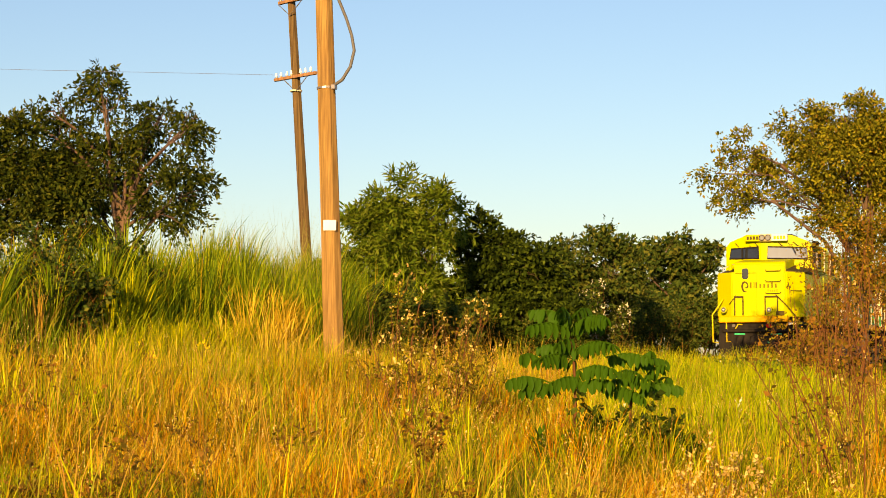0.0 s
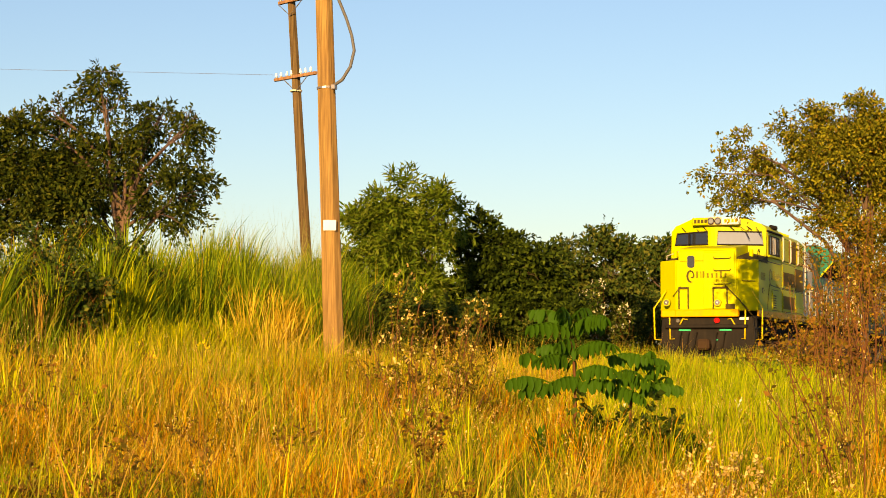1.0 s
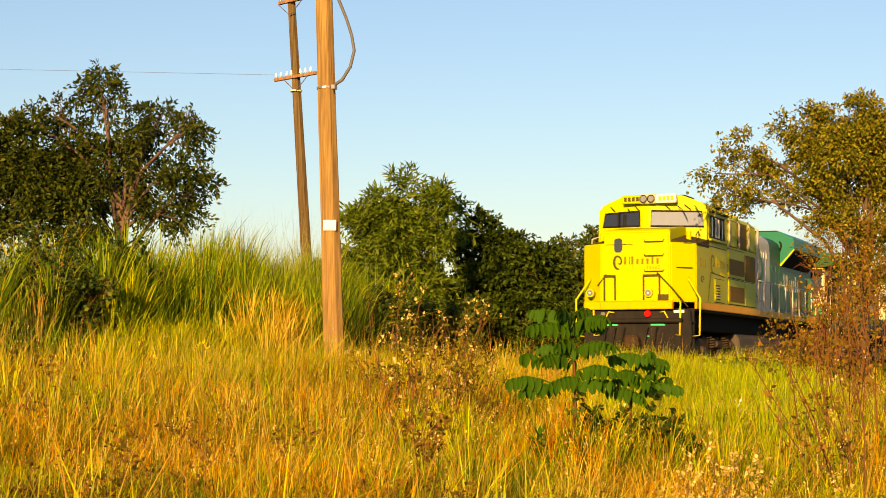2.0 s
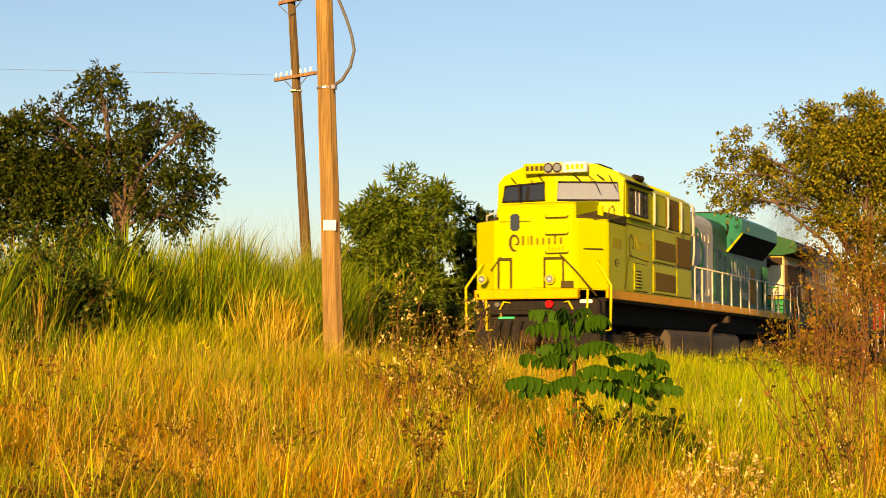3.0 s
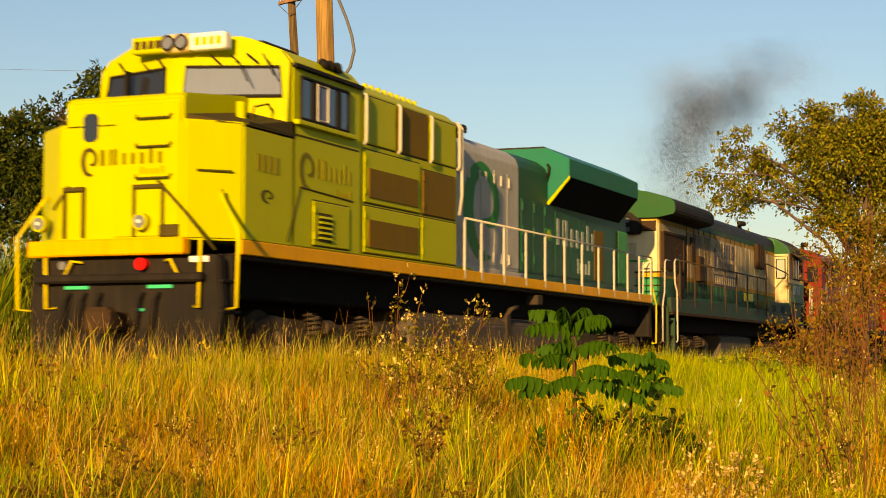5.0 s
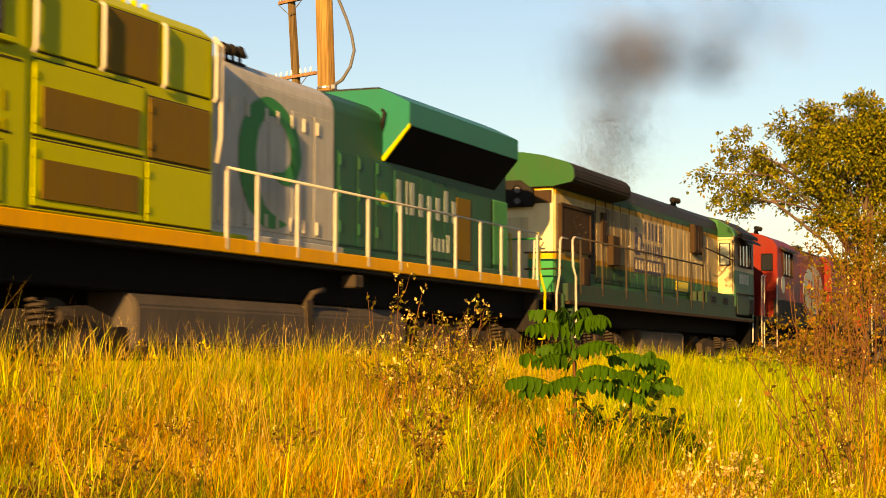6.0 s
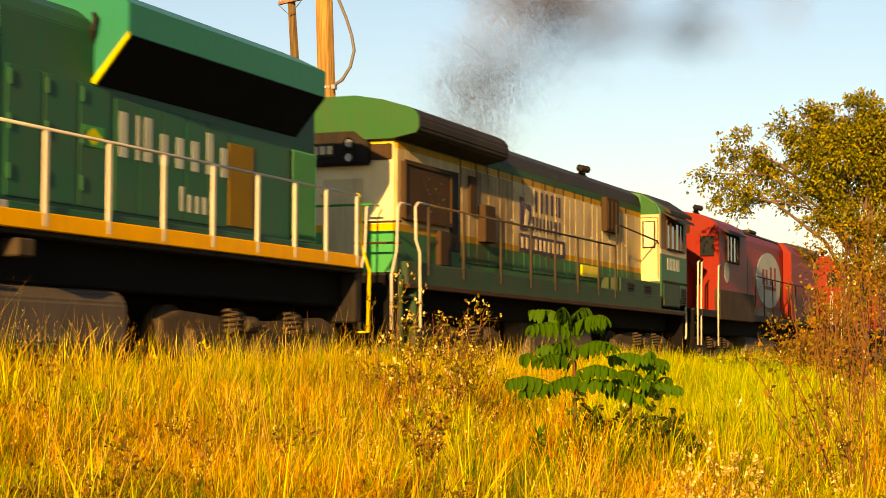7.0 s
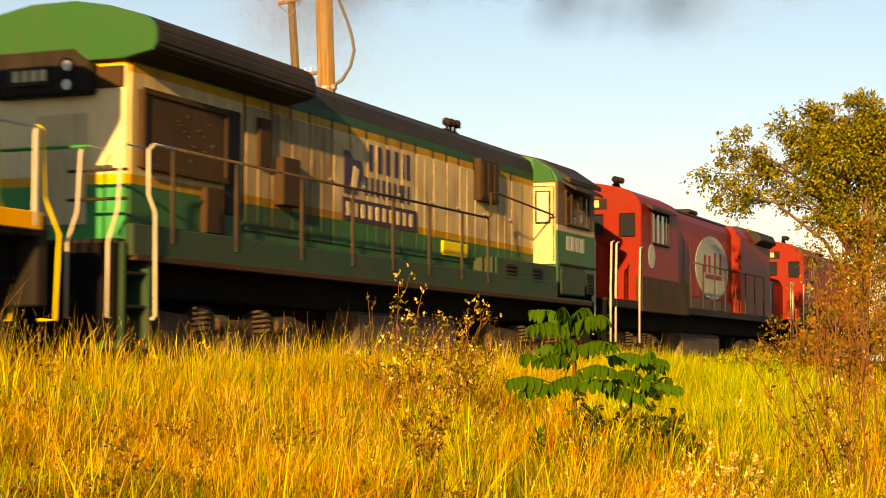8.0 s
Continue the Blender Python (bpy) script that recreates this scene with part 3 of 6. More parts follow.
def crown_points(lobes, n, base, depth=0.85, shell=0.45, clumps=9, clump=0.34):
    """Places of the sprays: each lobe carries separate clumps of leaves, flat below and domed above, with gaps between."""
    lob = np.array(lobes) * np.array([1, 1, 0.9, 0.88])
    shift = np.sin(np.arange(len(lob)) * 2.4) * 0.5 * lob[:, 2]
    w = lob[:, 2] * lob[:, 3] * (lob[:, 2] + lob[:, 3])
    per = np.maximum(5, np.round(clumps * len(lob) * w / w.sum())).astype(int)
    own = np.repeat(np.arange(len(lob)), per)
    m = len(own)
    d = rng.normal(0, 1, (m, 3))
    d[:, 2] += 0.25
    d /= np.linalg.norm(d, axis=1)[:, None]
    r = shell + (1.0 - shell) * rng.uniform(0, 1, m) ** 0.5
    mid = np.column_stack([lob[own, 0] + d[:, 0] * r * lob[own, 2], shift[own] + d[:, 1] * r * lob[own, 2] * depth, lob[own, 1] + d[:, 2] * r * lob[own, 3]])
    rad = clump * rng.uniform(0.55, 1.45, m) * (0.6 + 0.4 * lob[own, 2])
    pick = rng.choice(m, n, p=rad ** 2 / (rad ** 2).sum())
    e = rng.normal(0, 1, (n, 3))
    e /= np.linalg.norm(e, axis=1)[:, None]
    q = rng.uniform(0.25, 1.0, n)[:, None] * rad[pick][:, None] * e * np.array([1.15, 1.15, 0.62])
    q[:, 2] = np.where(q[:, 2] < 0, q[:, 2] * 0.6, q[:, 2])
    at = mid[pick] + q
    R, F = np.array(RIGHT), np.array(DEEP)
    pts = np.array([base[0], base[1], 0]) + at[:, :1] * R + at[:, 1:2] * F
    pts[:, 2] = at[:, 2]
    o = 0.55 * e + 0.45 * d[pick]
    out = o[:, :1] * R + o[:, 1:2] * F + o[:, 2:] * np.array([0, 0, 1])
    centres = [Vector(base[:2] + (0,)) + RIGHT * float(c[0]) + DEEP * float(k) + Vector((0, 0, float(c[1]))) for c, k in zip(lob, shift)]
    return pts, out, centres


def tree(name, label, category, base, lobes, leaf_mat, sprays, leaf=0.13, slim=0.2, n_leaf=9, length=0.35, droop=0.5, trunk_r=0.16, fork=0.4, bark=None, spread=0.2, shell=0.45, twigs=120, clumps=9, clump=0.34):
    foot = Vector((base[0], base[1], float(ground_z(base[0], base[1])) - 0.1))
    t = anchor(name, foot, label, category)
    pts, out, centres = crown_points(lobes, sprays, base, shell=shell, clumps=clumps, clump=clump)
    low = min(c.z for c in centres)
    mid = Vector((foot.x, foot.y, foot.z + (low - foot.z) * fork + 0.3)) + RIGHT * 0.1
    wood = tube([Vector((0, 0, 0)), (mid - foot) * 0.5 + DEEP * 0.05 + RIGHT * 0.04, mid - foot], trunk_r, 9, None, trunk_r * 0.72)
    trunk = part("trunk", wood, bark or BARK, t, "", True)
    rnd = random.Random(len(lobes) * 31 + int(base[0] * 7))
    top = max(c.z for c in centres) - foot.z
    lead = (mid - foot) + Vector((0, 0, (top - (mid - foot).z) * 0.55)) + RIGHT * 0.25
    for c, q in zip(centres, lobes):
        c = c - foot
        limb = bmesh.new()
        k = rnd.uniform(0.0, 0.7) if c.z > (mid - foot).z + 0.6 else 0.0
        p0 = (mid - foot).lerp(lead, k)
        wob = lambda s: Vector((rnd.uniform(-s, s), rnd.uniform(-s, s), rnd.uniform(-s, s)))
        b1 = p0.lerp(c, 0.33) + Vector((0, 0, 0.16 * (c - p0).length)) + wob(0.15)
        b2 = p0.lerp(c, 0.7) + Vector((0, 0, 0.12 * (c - p0).length)) + wob(0.18)
        r0 = trunk_r * (0.5 - 0.2 * k)
        tube([p0, b1, b2, c + wob(0.1)], r0, 6, limb, r0 * 0.3)
        for j in range(max(2, twigs // len(lobes))):
            e = c + Vector((rnd.uniform(-0.75, 0.75) * q[2], rnd.uniform(-0.75, 0.75) * q[2], rnd.uniform(-0.8, 0.75) * q[3]))
            g = b2.lerp(c, rnd.random())
            tube([g, g.lerp(e, 0.5) + wob(0.12), e], r0 * 0.28, 4, limb, r0 * 0.1)
        part("limb", limb, bark or BARK, t)
    part("leader", tube([mid - foot, (mid - foot).lerp(lead, 0.5) + DEEP * 0.08, lead], trunk_r * 0.72, 8, None, trunk_r * 0.3), bark or BARK, t, "", True)
    v, loops, counts = leaf_cloud(pts - np.array(foot), out, length, leaf, slim, n_leaf, droop, spread)
    me = quads_mesh("crown", v, counts, loops, leaf_mat)
    crown = tagged(new("crown", me), kind="stuff")
    crown.parent = t
    return t


tree("tree", "dark-leaved broad spreading tree behind the bank", "tree", (46.01, 30.14),
     [(-0.5, 9.0, 0.7, 0.6), (-2.1, 8.3, 0.9, 0.6), (-3.6, 7.8, 0.9, 0.6), (1.3, 8.1, 0.6, 0.5), (2.4, 8.0, 0.5, 0.45), (-0.37, 8.5, 1.0, 0.82), (-2.01, 7.55, 1.37, 0.82), (-3.29, 7.1, 1.19, 1.0), (-4.75, 6.6, 1.28, 1.1), (0.91, 7.6, 1.0, 0.82), (2.23, 7.55, 0.73, 0.88), (-0.37, 6.55, 1.83, 1.19),
      (-2.56, 5.77, 1.83, 1.19), (1.64, 6.05, 1.28, 1.0), (2.56, 5.61, 0.64, 0.82), (-0.91, 4.91, 2.01, 0.82), (-3.29, 4.51, 1.46, 0.73), (1.83, 4.87, 1.1, 0.64), (-4.93, 4.83, 1.28, 1.1)],
     DARK_LEAF, 5200, 0.17, 0.22, 9, 0.42, 0.8, 0.17, 0.5, spread=0.14, shell=0.45, clumps=15, clump=0.42)
tree("shrub", "green narrow-leaved upright shrub behind the track", "shrub", (44.15, 18.83),
     [(-0.64, 4.85, 0.7, 0.75), (0.35, 4.65, 0.62, 0.8), (0.75, 4.2, 0.5, 0.6), (-1.28, 3.8, 0.66, 0.88), (-0.16, 3.5, 1.1, 1.04), (-1.59, 2.51, 0.72, 0.96), (-0.32, 2.04, 1.3, 0.8), (-1.2, 1.5, 1.0, 0.7)],
     WILLOW_LEAF, 3600, 0.22, 0.12, 10, 0.55, 0.35, 0.06, 0.2, spread=0.12, clumps=13, clump=0.34)
tree("shrub", "dense dark green rounded shrub behind the track", "shrub", (45.6, 18.2),
     [(0.5, 4.0, 0.75, 0.5), (1.2, 3.55, 0.8, 0.7), (1.9, 2.9, 0.7, 0.7), (0.9, 2.5, 1.1, 0.9), (2.0, 1.8, 0.9, 0.8), (0.6, 1.4, 1.0, 0.8), (2.7, 2.3, 0.6, 0.6), (3.0, 1.4, 0.8, 0.7)],
     GLOSSY_LEAF, 3600, 0.16, 0.26, 9, 0.42, 0.5, 0.06, 0.2, spread=0.14, clumps=13, clump=0.36)
tree("shrub", "loose green shrub with pale flowers behind the track", "shrub", (55.34, 17.35),
     [(0.48, 4.3, 0.7, 0.6), (-0.39, 3.6, 0.87, 0.8), (0.87, 3.3, 0.87, 0.92), (0.19, 2.4, 1.35, 0.77), (-1.06, 2.9, 0.77, 0.87), (-1.93, 2.21, 0.77, 0.77)],
     SHRUB_LEAF, 1900, 0.17, 0.24, 9, 0.5, -0.1, 0.05, 0.2, shell=0.3, clumps=11, clump=0.32)
tree("tree", "small round dark green tree far behind the track", "tree", (75.61, 19.6),
     [(-0.52, 5.4, 0.98, 0.83), (0.78, 5.2, 1.17, 0.98), (-1.55, 4.4, 1.17, 1.17), (0.13, 3.88, 1.55, 1.04), (2.07, 5.2, 0.65, 0.65), (-0.26, 2.34, 2.59, 1.04)],
     SHRUB_LEAF, 2600, 0.24, 0.25, 9, 0.45, 0.2, 0.12, 0.3, clumps=14, clump=0.42)
tree("tree", "open-crowned olive-brown tree in front of the track", "tree", (44.51, 6.61),
     [(-0.37, 6.7, 0.97, 0.6), (-1.42, 6.4, 0.75, 0.57), (0.6, 6.4, 0.9, 0.75), (1.72, 5.8, 1.2, 1.2), (-2.92, 5.8, 0.63, 0.39), (-3.66, 5.22, 0.42, 0.39), (-2.02, 5.46, 0.82, 0.54), (-0.67, 5.43, 1.12, 0.67),
      (0.52, 5.11, 0.97, 0.67), (-1.57, 4.56, 0.82, 0.45), (-3.36, 4.66, 0.42, 0.18), (-2.77, 4.43, 0.52, 0.22), (-0.37, 4.1, 0.97, 0.52), (1.42, 4.07, 1.05, 0.9),
      (-0.9, 6.0, 0.9, 0.6), (0.2, 5.8, 0.9, 0.8), (0.0, 4.8, 0.9, 0.6), (-0.2, 3.4, 0.7, 0.5), (0.5, 2.9, 0.7, 0.6)],
     OLIVE_LEAF, 6300, 0.098, 0.27, 10, 0.34, 0.5, 0.12, 0.45, spread=0.14, shell=0.35, clumps=13, clump=0.32)

tree("shrub", "bronze and olive leaved thicket under the open tree", "shrub", (43.2, 6.9),
     [(-1.5, 0.7, 0.8, 0.45), (-0.4, 1.0, 0.8, 0.6), (0.1, 3.3, 0.7, 0.6), (0.5, 2.2, 0.8, 0.8), (1.2, 3.0, 0.9, 0.9), (1.5, 1.6, 0.9, 0.9), (-0.9, 2.9, 0.5, 0.4)],
     BRONZE_LEAF, 760, 0.085, 0.26, 9, 0.4, 0.2, 0.05, 0.15, DRY_STEM, spread=0.24, shell=0.15, clumps=12, clump=0.36)
make_seed_heads()

# ---- poles ----


def make_pole():
    p0, p1 = Vector((31.23, 15.14, -0.45)), Vector((31.1, 15.42, 8.4))
    t = anchor("utility_pole", p0, "thick brown wooden utility pole with a pale plate", "pole")
    d = (p1 - p0).normalized()
    s = bmesh.new()
    rings = []
    for k in range(9):
        c = d * (p1 - p0).length * k / 8
        r = 0.225 - 0.045 * k / 8
        rings.append([s.verts.new(c + (RIGHT * math.cos(a) + DEEP * math.sin(a)) * r * (1 + 0.02 * math.sin(k * 2.1 + i))) for i, a in enumerate([math.radians(22.5 + 45 * j) for j in range(8)])])
    for a, b in zip(rings, rings[1:]):
        for i in range(8):
            s.faces.new((a[i], a[(i + 1) % 8], b[(i + 1) % 8], b[i]))
    s.faces.new(rings[-1])
    part("shaft", s, POLE_WOOD, t)
    at = lambda k: d * ((k + 0.45) / d.z)
    pl = part("plate", box(-0.13, 0.13, -0.012, 0.012, -0.105, 0.105, 0.003), WHITE, t, "pale yellowish number plate")
    pl.matrix_basis = Matrix.Translation(at(3.05) - DEEP * 0.222) @ Matrix(((RIGHT.x, DEEP.x, 0, 0), (RIGHT.y, DEEP.y, 0, 0), (0, 0, 1, 0), (0, 0, 0, 1)))
    part("strap", tube([at(5.87), at(5.91)], 0.2, 16), STEEL, t, "thin steel strap")
    pts = [(30.94, 15.03, 8.3), (30.96, 14.99, 7.66), (31.03, 14.86, 7.31), (31.08, 14.75, 6.94), (31.1, 14.7, 6.62), (31.07, 14.77, 6.29), (30.99, 14.92, 6.01), (30.93, 15.1, 5.89)]
    part("cable", tube([Vector(p) - p0 for p in pts], 0.034, 8), CABLE, t, "thick grey hanging cable", True)
    part("bracket", box(-0.06, 0.06, -0.05, 0.05, -0.05, 0.05, 0.01), STEEL, t).location = Vector((30.95, 15.08, 5.87)) - p0


def make_telegraph_pole():
    p0, p1 = Vector((46.47, 23.35, 0.9)), Vector((46.12, 24.0, 12.1))
    t = anchor("telegraph_pole", p0, "slim weathered telegraph pole with two crossarms", "pole")
    part("shaft", tube([Vector((0, 0, 0)), (p1 - p0) * 0.5, p1 - p0], 0.19, 8, None, 0.12), OLD_WOOD, t)
    for z, mid, a0, a1, cups in ((8.98, Vector((46.2, 23.8, 8.98)), -1.0, 0.95, (-0.93, -0.7, -0.42, -0.2, 0.22, 0.45, 0.7)), (11.32, Vector((46.13, 23.98, 11.32)), -0.52, 0.62, (-0.45, 0.5))):
        m = mid - p0 - DEEP * 0.17
        arm = tube([m + Vector((0.38, 0.92, 0)) * -a0, m + Vector((0.38, 0.92, 0)) * -a1], 0.065, 4)
        part("crossarm", arm, ARM_WOOD, t, "brown timber crossarm")
        for c in cups:
            q = m + Vector((0.38, 0.92, 0)) * -c
            ins = tube([q + Vector((0, 0, 0.04)), q + Vector((0, 0, 0.09))], 0.012, 6)
            ins = tube([q + Vector((0, 0, 0.08)), q + Vector((0, 0, 0.13)), q + Vector((0, 0, 0.135)), q + Vector((0, 0, 0.21))], 0.045, 10, ins, 0.03)
            part("insulator", ins, PORCELAIN, t, "white porcelain insulator", True)
        for sgn in (-0.55, 0.55):
            part("brace", tube([m + Vector((0.38, 0.92, 0)) * sgn + Vector((0, 0, -0.05)), mid - p0 + Vector((0, 0, -0.45)) - DEEP * 0.16], 0.014, 6), STEEL, t, "thin steel brace")
    part("strap", tube([Vector((46.2, 23.8, 8.53)) - p0, Vector((46.2, 23.8, 8.58)) - p0], 0.19, 12), PALE_RAIL, t)
    w = new("telegraph_wire", finish("telegraph_wire", tube([Vector((46.5, 24.6, 9.15)) + Vector((-8.0, 20.0, 0.0)) * k / 6 * 2.2 + Vector((0, 0, 1)) * (0.9 * (k / 6) * (k / 6 - 1) + 1.7 * k / 6) for k in range(7)], 0.005, 5), CABLE))
    tagged(w, "thin telegraph wire strung from the crossarm", "wire")


make_pole()
make_telegraph_pole()

# ---- plants of the meadow ----


def spot(bearing, d):
    """A place on the ground; bearing in degrees from +y towards +x."""
    return (d * math.sin(radians(bearing)), d * math.cos(radians(bearing)))


def leaflet_mesh():
    bm = bmesh.new()
    rows = []
    for i in range(6):
        k = i / 5
        w = 0.235 * math.sin(math.pi * (0.06 + 0.9 * k)) ** 0.7
        z = -0.28 * k * k
        rows.append([bm.verts.new((k, -w, z + 0.16 * w)), bm.verts.new((k, 0, z - 0.05)), bm.verts.new((k, w, z + 0.16 * w))])
    for a, b in zip(rows, rows[1:]):
        for j in (0, 1):
            bm.faces.new((a[j], b[j], b[j + 1], a[j + 1]))
    return finish("leaflet", bm, SAPLING_LEAF, True)


LEAFLET = leaflet_mesh()


def sapling(bearing, d, fronds, stem, label, size=0.088):
    """A young tree with feathered leaves whose leaflets hang like curtains; fronds: (across, height) where each starts and ends."""
    bx, by = spot(bearing, d)
    foot = Vector((bx, by, float(ground_z(bx, by)) - 0.03))
    t = anchor("sapling", foot, label, "sapling")
    rnd = random.Random(int(bearing * 10))
    to = lambda a, z, b=0.0: RIGHT * a + DEEP * b + Vector((0, 0, z - foot.z))
    part("stem", tube([Vector((0, 0, 0))] + [to(*p) for p in stem], 0.014, 7, None, 0.005), DRY_STEM, t, "", True)
    for a0, z0, a1, z1 in fronds:
        p0, p1 = to(a0, z0 + rnd.uniform(-0.02, 0.02), rnd.uniform(-0.05, 0.05)), to(a1, z1 + rnd.uniform(-0.03, 0.03), rnd.uniform(-0.30, 0.14))
        mid = (p0 + p1) / 2 + Vector((0, 0, 0.02 + 0.12 * (p1 - p0).length))
        root = to(a0 * 0.5 + 0.5 * stem[-1][0], z0 - 0.05)
        fr = part("frond", tube([root, p0, (p0 + 2 * mid + p1) / 4, p1], 0.006, 5, None, 0.002), SAPLING_LEAF, t)
        d0 = p1 - p0
        n = max(3, int(d0.length / 0.031))
        side = d0.cross(Vector((0, 0, 1))).normalized()
        if side.dot(DEEP) > 0:
            side = -side
        for i in range(n + 1):
            k = i / n
            p = p0 * (1 - k) ** 2 + 2 * mid * k * (1 - k) + p1 * k * k
            for sg in (1, -1):
                if rnd.random() < 0.14:
                    continue
                drop = rnd.uniform(0.75, 1.15) if sg > 0 else rnd.uniform(0.25, 0.7)
                way = (side * sg * rnd.uniform(0.35, 0.7) + d0.normalized() * rnd.uniform(-0.1, 0.3) + Vector((0, 0, -drop))).normalized()
                long = size * rnd.uniform(0.85, 1.15) * (0.72 + 0.4 * math.sin(math.pi * (0.15 + 0.75 * k)))
                nrm = (side * sg - way * way.dot(side * sg) + Vector((0, 0, 0.3))).normalized()
                yy = nrm.cross(way).normalized()
                m = Matrix((way * long, yy * long, way.cross(yy) * long)).transposed().to_4x4()
                m.translation = p
                lf = new("leaflet", LEAFLET)
                lf.parent = fr
                lf.matrix_basis = m


sapling(72.03, 11.0,
        [(0.0, 0.58, -0.26, 0.63), (-0.03, 0.54, -0.26, 0.54), (-0.02, 0.61, -0.08, 0.68), (0.02, 0.59, 0.12, 0.67), (0.03, 0.56, 0.20, 0.61), (0.03, 0.53, 0.24, 0.545), (0.02, 0.45, -0.09, 0.455),
         (0.02, 0.41, -0.20, 0.41), (0.06, 0.42, 0.25, 0.42), (0.02, 0.34, -0.21, 0.32), (-0.22, 0.33, -0.32, 0.34), (-0.18, 0.21, -0.40, 0.20), (-0.10, 0.15, -0.31, 0.13), (0.05, 0.27, 0.24, 0.265),
         (0.05, 0.20, -0.14, 0.17), (0.07, 0.16, 0.24, 0.17)],
        [(0.03, 0.0), (0.02, 0.33), (-0.03, 0.60)], "green sapling with feathered leaves in the dry meadow")
sapling(74.0, 11.2,
        [(-0.16, 0.34, 0.09, 0.325), (-0.10, 0.25, 0.03, 0.26), (0.06, 0.31, 0.25, 0.34), (0.10, 0.33, 0.13, 0.38), (0.15, 0.19, 0.28, 0.19), (-0.10, 0.20, 0.10, 0.17), (0.08, 0.15, 0.33, 0.13), (-0.14, 0.13, 0.06, 0.09),
         (0.12, 0.24, 0.21, 0.27)],
        [(0.0, 0.0), (0.02, 0.16), (0.04, 0.28)], "low green sapling in the shade of a larger one", 0.08)


def loose_shrub(name, label, category, bearing, d, height, spread, stems, leaf_mat, leaves, leaf=0.05, slim=0.3, stem_mat=None, r=0.012, bud_mat=None, buds=0, bud=0.03, lean=(0, 0), low=0.25):
    """A thin many-stemmed bush or tall weed: bent stems with side twigs, leaves along them, seed heads at the tips."""
    bx, by = spot(bearing, d)
    foot = Vector((bx, by, float(ground_z(bx, by)) - 0.05))
    t = anchor(name, foot, label, category)
    rnd = random.Random(int(bearing * 100 + d * 13))
    tips, spots = [], []
    for s in range(stems):
        a, b = rnd.gauss(0, 0.5) * spread, rnd.gauss(0, 0.5) * spread
        h = height * rnd.uniform(0.55, 1.0)
        bm = bmesh.new()
        p0 = RIGHT * a * 0.25 + DEEP * b * 0.25
        p3 = RIGHT * (a + lean[0] * h) + DEEP * (b + lean[1] * h) + Vector((0, 0, h))
        p1 = p0 * 0.7 + p3 * 0.3 + RIGHT * rnd.uniform(-.06, .06) * height
        p2 = p0 * 0.3 + p3 * 0.7 + RIGHT * rnd.uniform(-.06, .06) * height
        tube([p0, p1, p2, p3], r, 5, bm, r * 0.35)
        tips.append(p3)
        for k in range(5):
            q = rnd.uniform(low, 0.95)
            at = p0.lerp(p3, q)
            e = at + RIGHT * rnd.uniform(-.25, .25) * spread + DEEP * rnd.uniform(-.25, .25) * spread + Vector((0, 0, rnd.uniform(0.08, 0.3) * height * 0.6))
            tube([at, at.lerp(e, 0.5) + RIGHT * rnd.uniform(-.02, .02), e], r * 0.5, 4, bm, r * 0.2)
            tips.append(e)
            spots += [(at.lerp(e, w), (e - at).normalized()) for w in (0.3, 0.7, 1.0)]
        spots += [(p0.lerp(p3, w), Vector((rnd.gauss(0, 1), rnd.gauss(0, 1), 0.5)).normalized()) for w in (0.35, 0.5, 0.65, 0.8, 0.95)]
        part("stem", bm, stem_mat or DRY_STEM, t)
    if leaves:
        pick = rng.integers(0, len(spots), leaves)
        pts = np.array([spots[i][0] for i in pick]) + rng.normal(0, 0.03 * height, (leaves, 3))
        out = np.array([spots[i][1] for i in pick])
        v, loops, counts = leaf_cloud(pts, out, leaf * 2, leaf, slim, 4, 0.3, leaf)
        ob = tagged(new("foliage", quads_mesh("foliage", v, counts, loops, leaf_mat)), kind="stuff")
        ob.parent = t
    if bud_mat:
        pick = rng.integers(0, len(tips), buds)
        pts = np.array([tips[i] for i in pick]) + rng.normal(0, bud * 0.8, (buds, 3))
        out = np.tile([0.0, 0.0, 1.0], (buds, 1))
        v, loops, counts = leaf_cloud(pts, out, bud, bud, 0.35, 3, -0.2, bud * 0.7)
        ob = tagged(new("seed_head", quads_mesh("seed_head", v, counts, loops, bud_mat)), kind="stuff")
        ob.parent = t
    return t


def sapling_tuft():
    for mat, n, h in ((LIME_GRASS, 26, 0.80), (DEEP_GRASS, 16, 0.72), (AMBER_GRASS, 12, 0.78)):
        xy = np.column_stack([rng.normal(10.1, 0.35, n), rng.normal(3.05, 0.30, n)])
        tussocks("green_tuft_grass", xy, 60, h * 0.7, h, 0.007, 0.40, mat, "grass tufts round the saplings", 0.08)


sapling_tuft()
# flowering weeds before the track
loose_shrub("weed", "tall seeding weed with pale buds above the grass", "weed", 66.3, 14.5, 1.55, 0.40, 8, GOLD_WEED, 90, 0.04, 0.28, None, 0.006, BUD, 70, 0.03, (-0.05, 0))
loose_shrub("weed", "tall seeding weed with pale buds above the grass", "weed", 67.5, 14.8, 1.35, 0.55, 10, GOLD_WEED, 130, 0.04, 0.28, None, 0.006, BUD, 70, 0.028, (0.03, 0))
loose_shrub("weed", "yellowing leafy weed among the grass", "weed", 68.6, 15.4, 1.25, 0.45, 9, GOLD_WEED, 120, 0.04, 0.28, None, 0.006, BUD, 30, 0.028)
loose_shrub("weed", "brown drying weed among the grass", "weed", 66.9, 9.2, 0.95, 0.35, 5, WEED_LEAF, 70, 0.035, 0.35, None, 0.004, BUD, 25, 0.02)
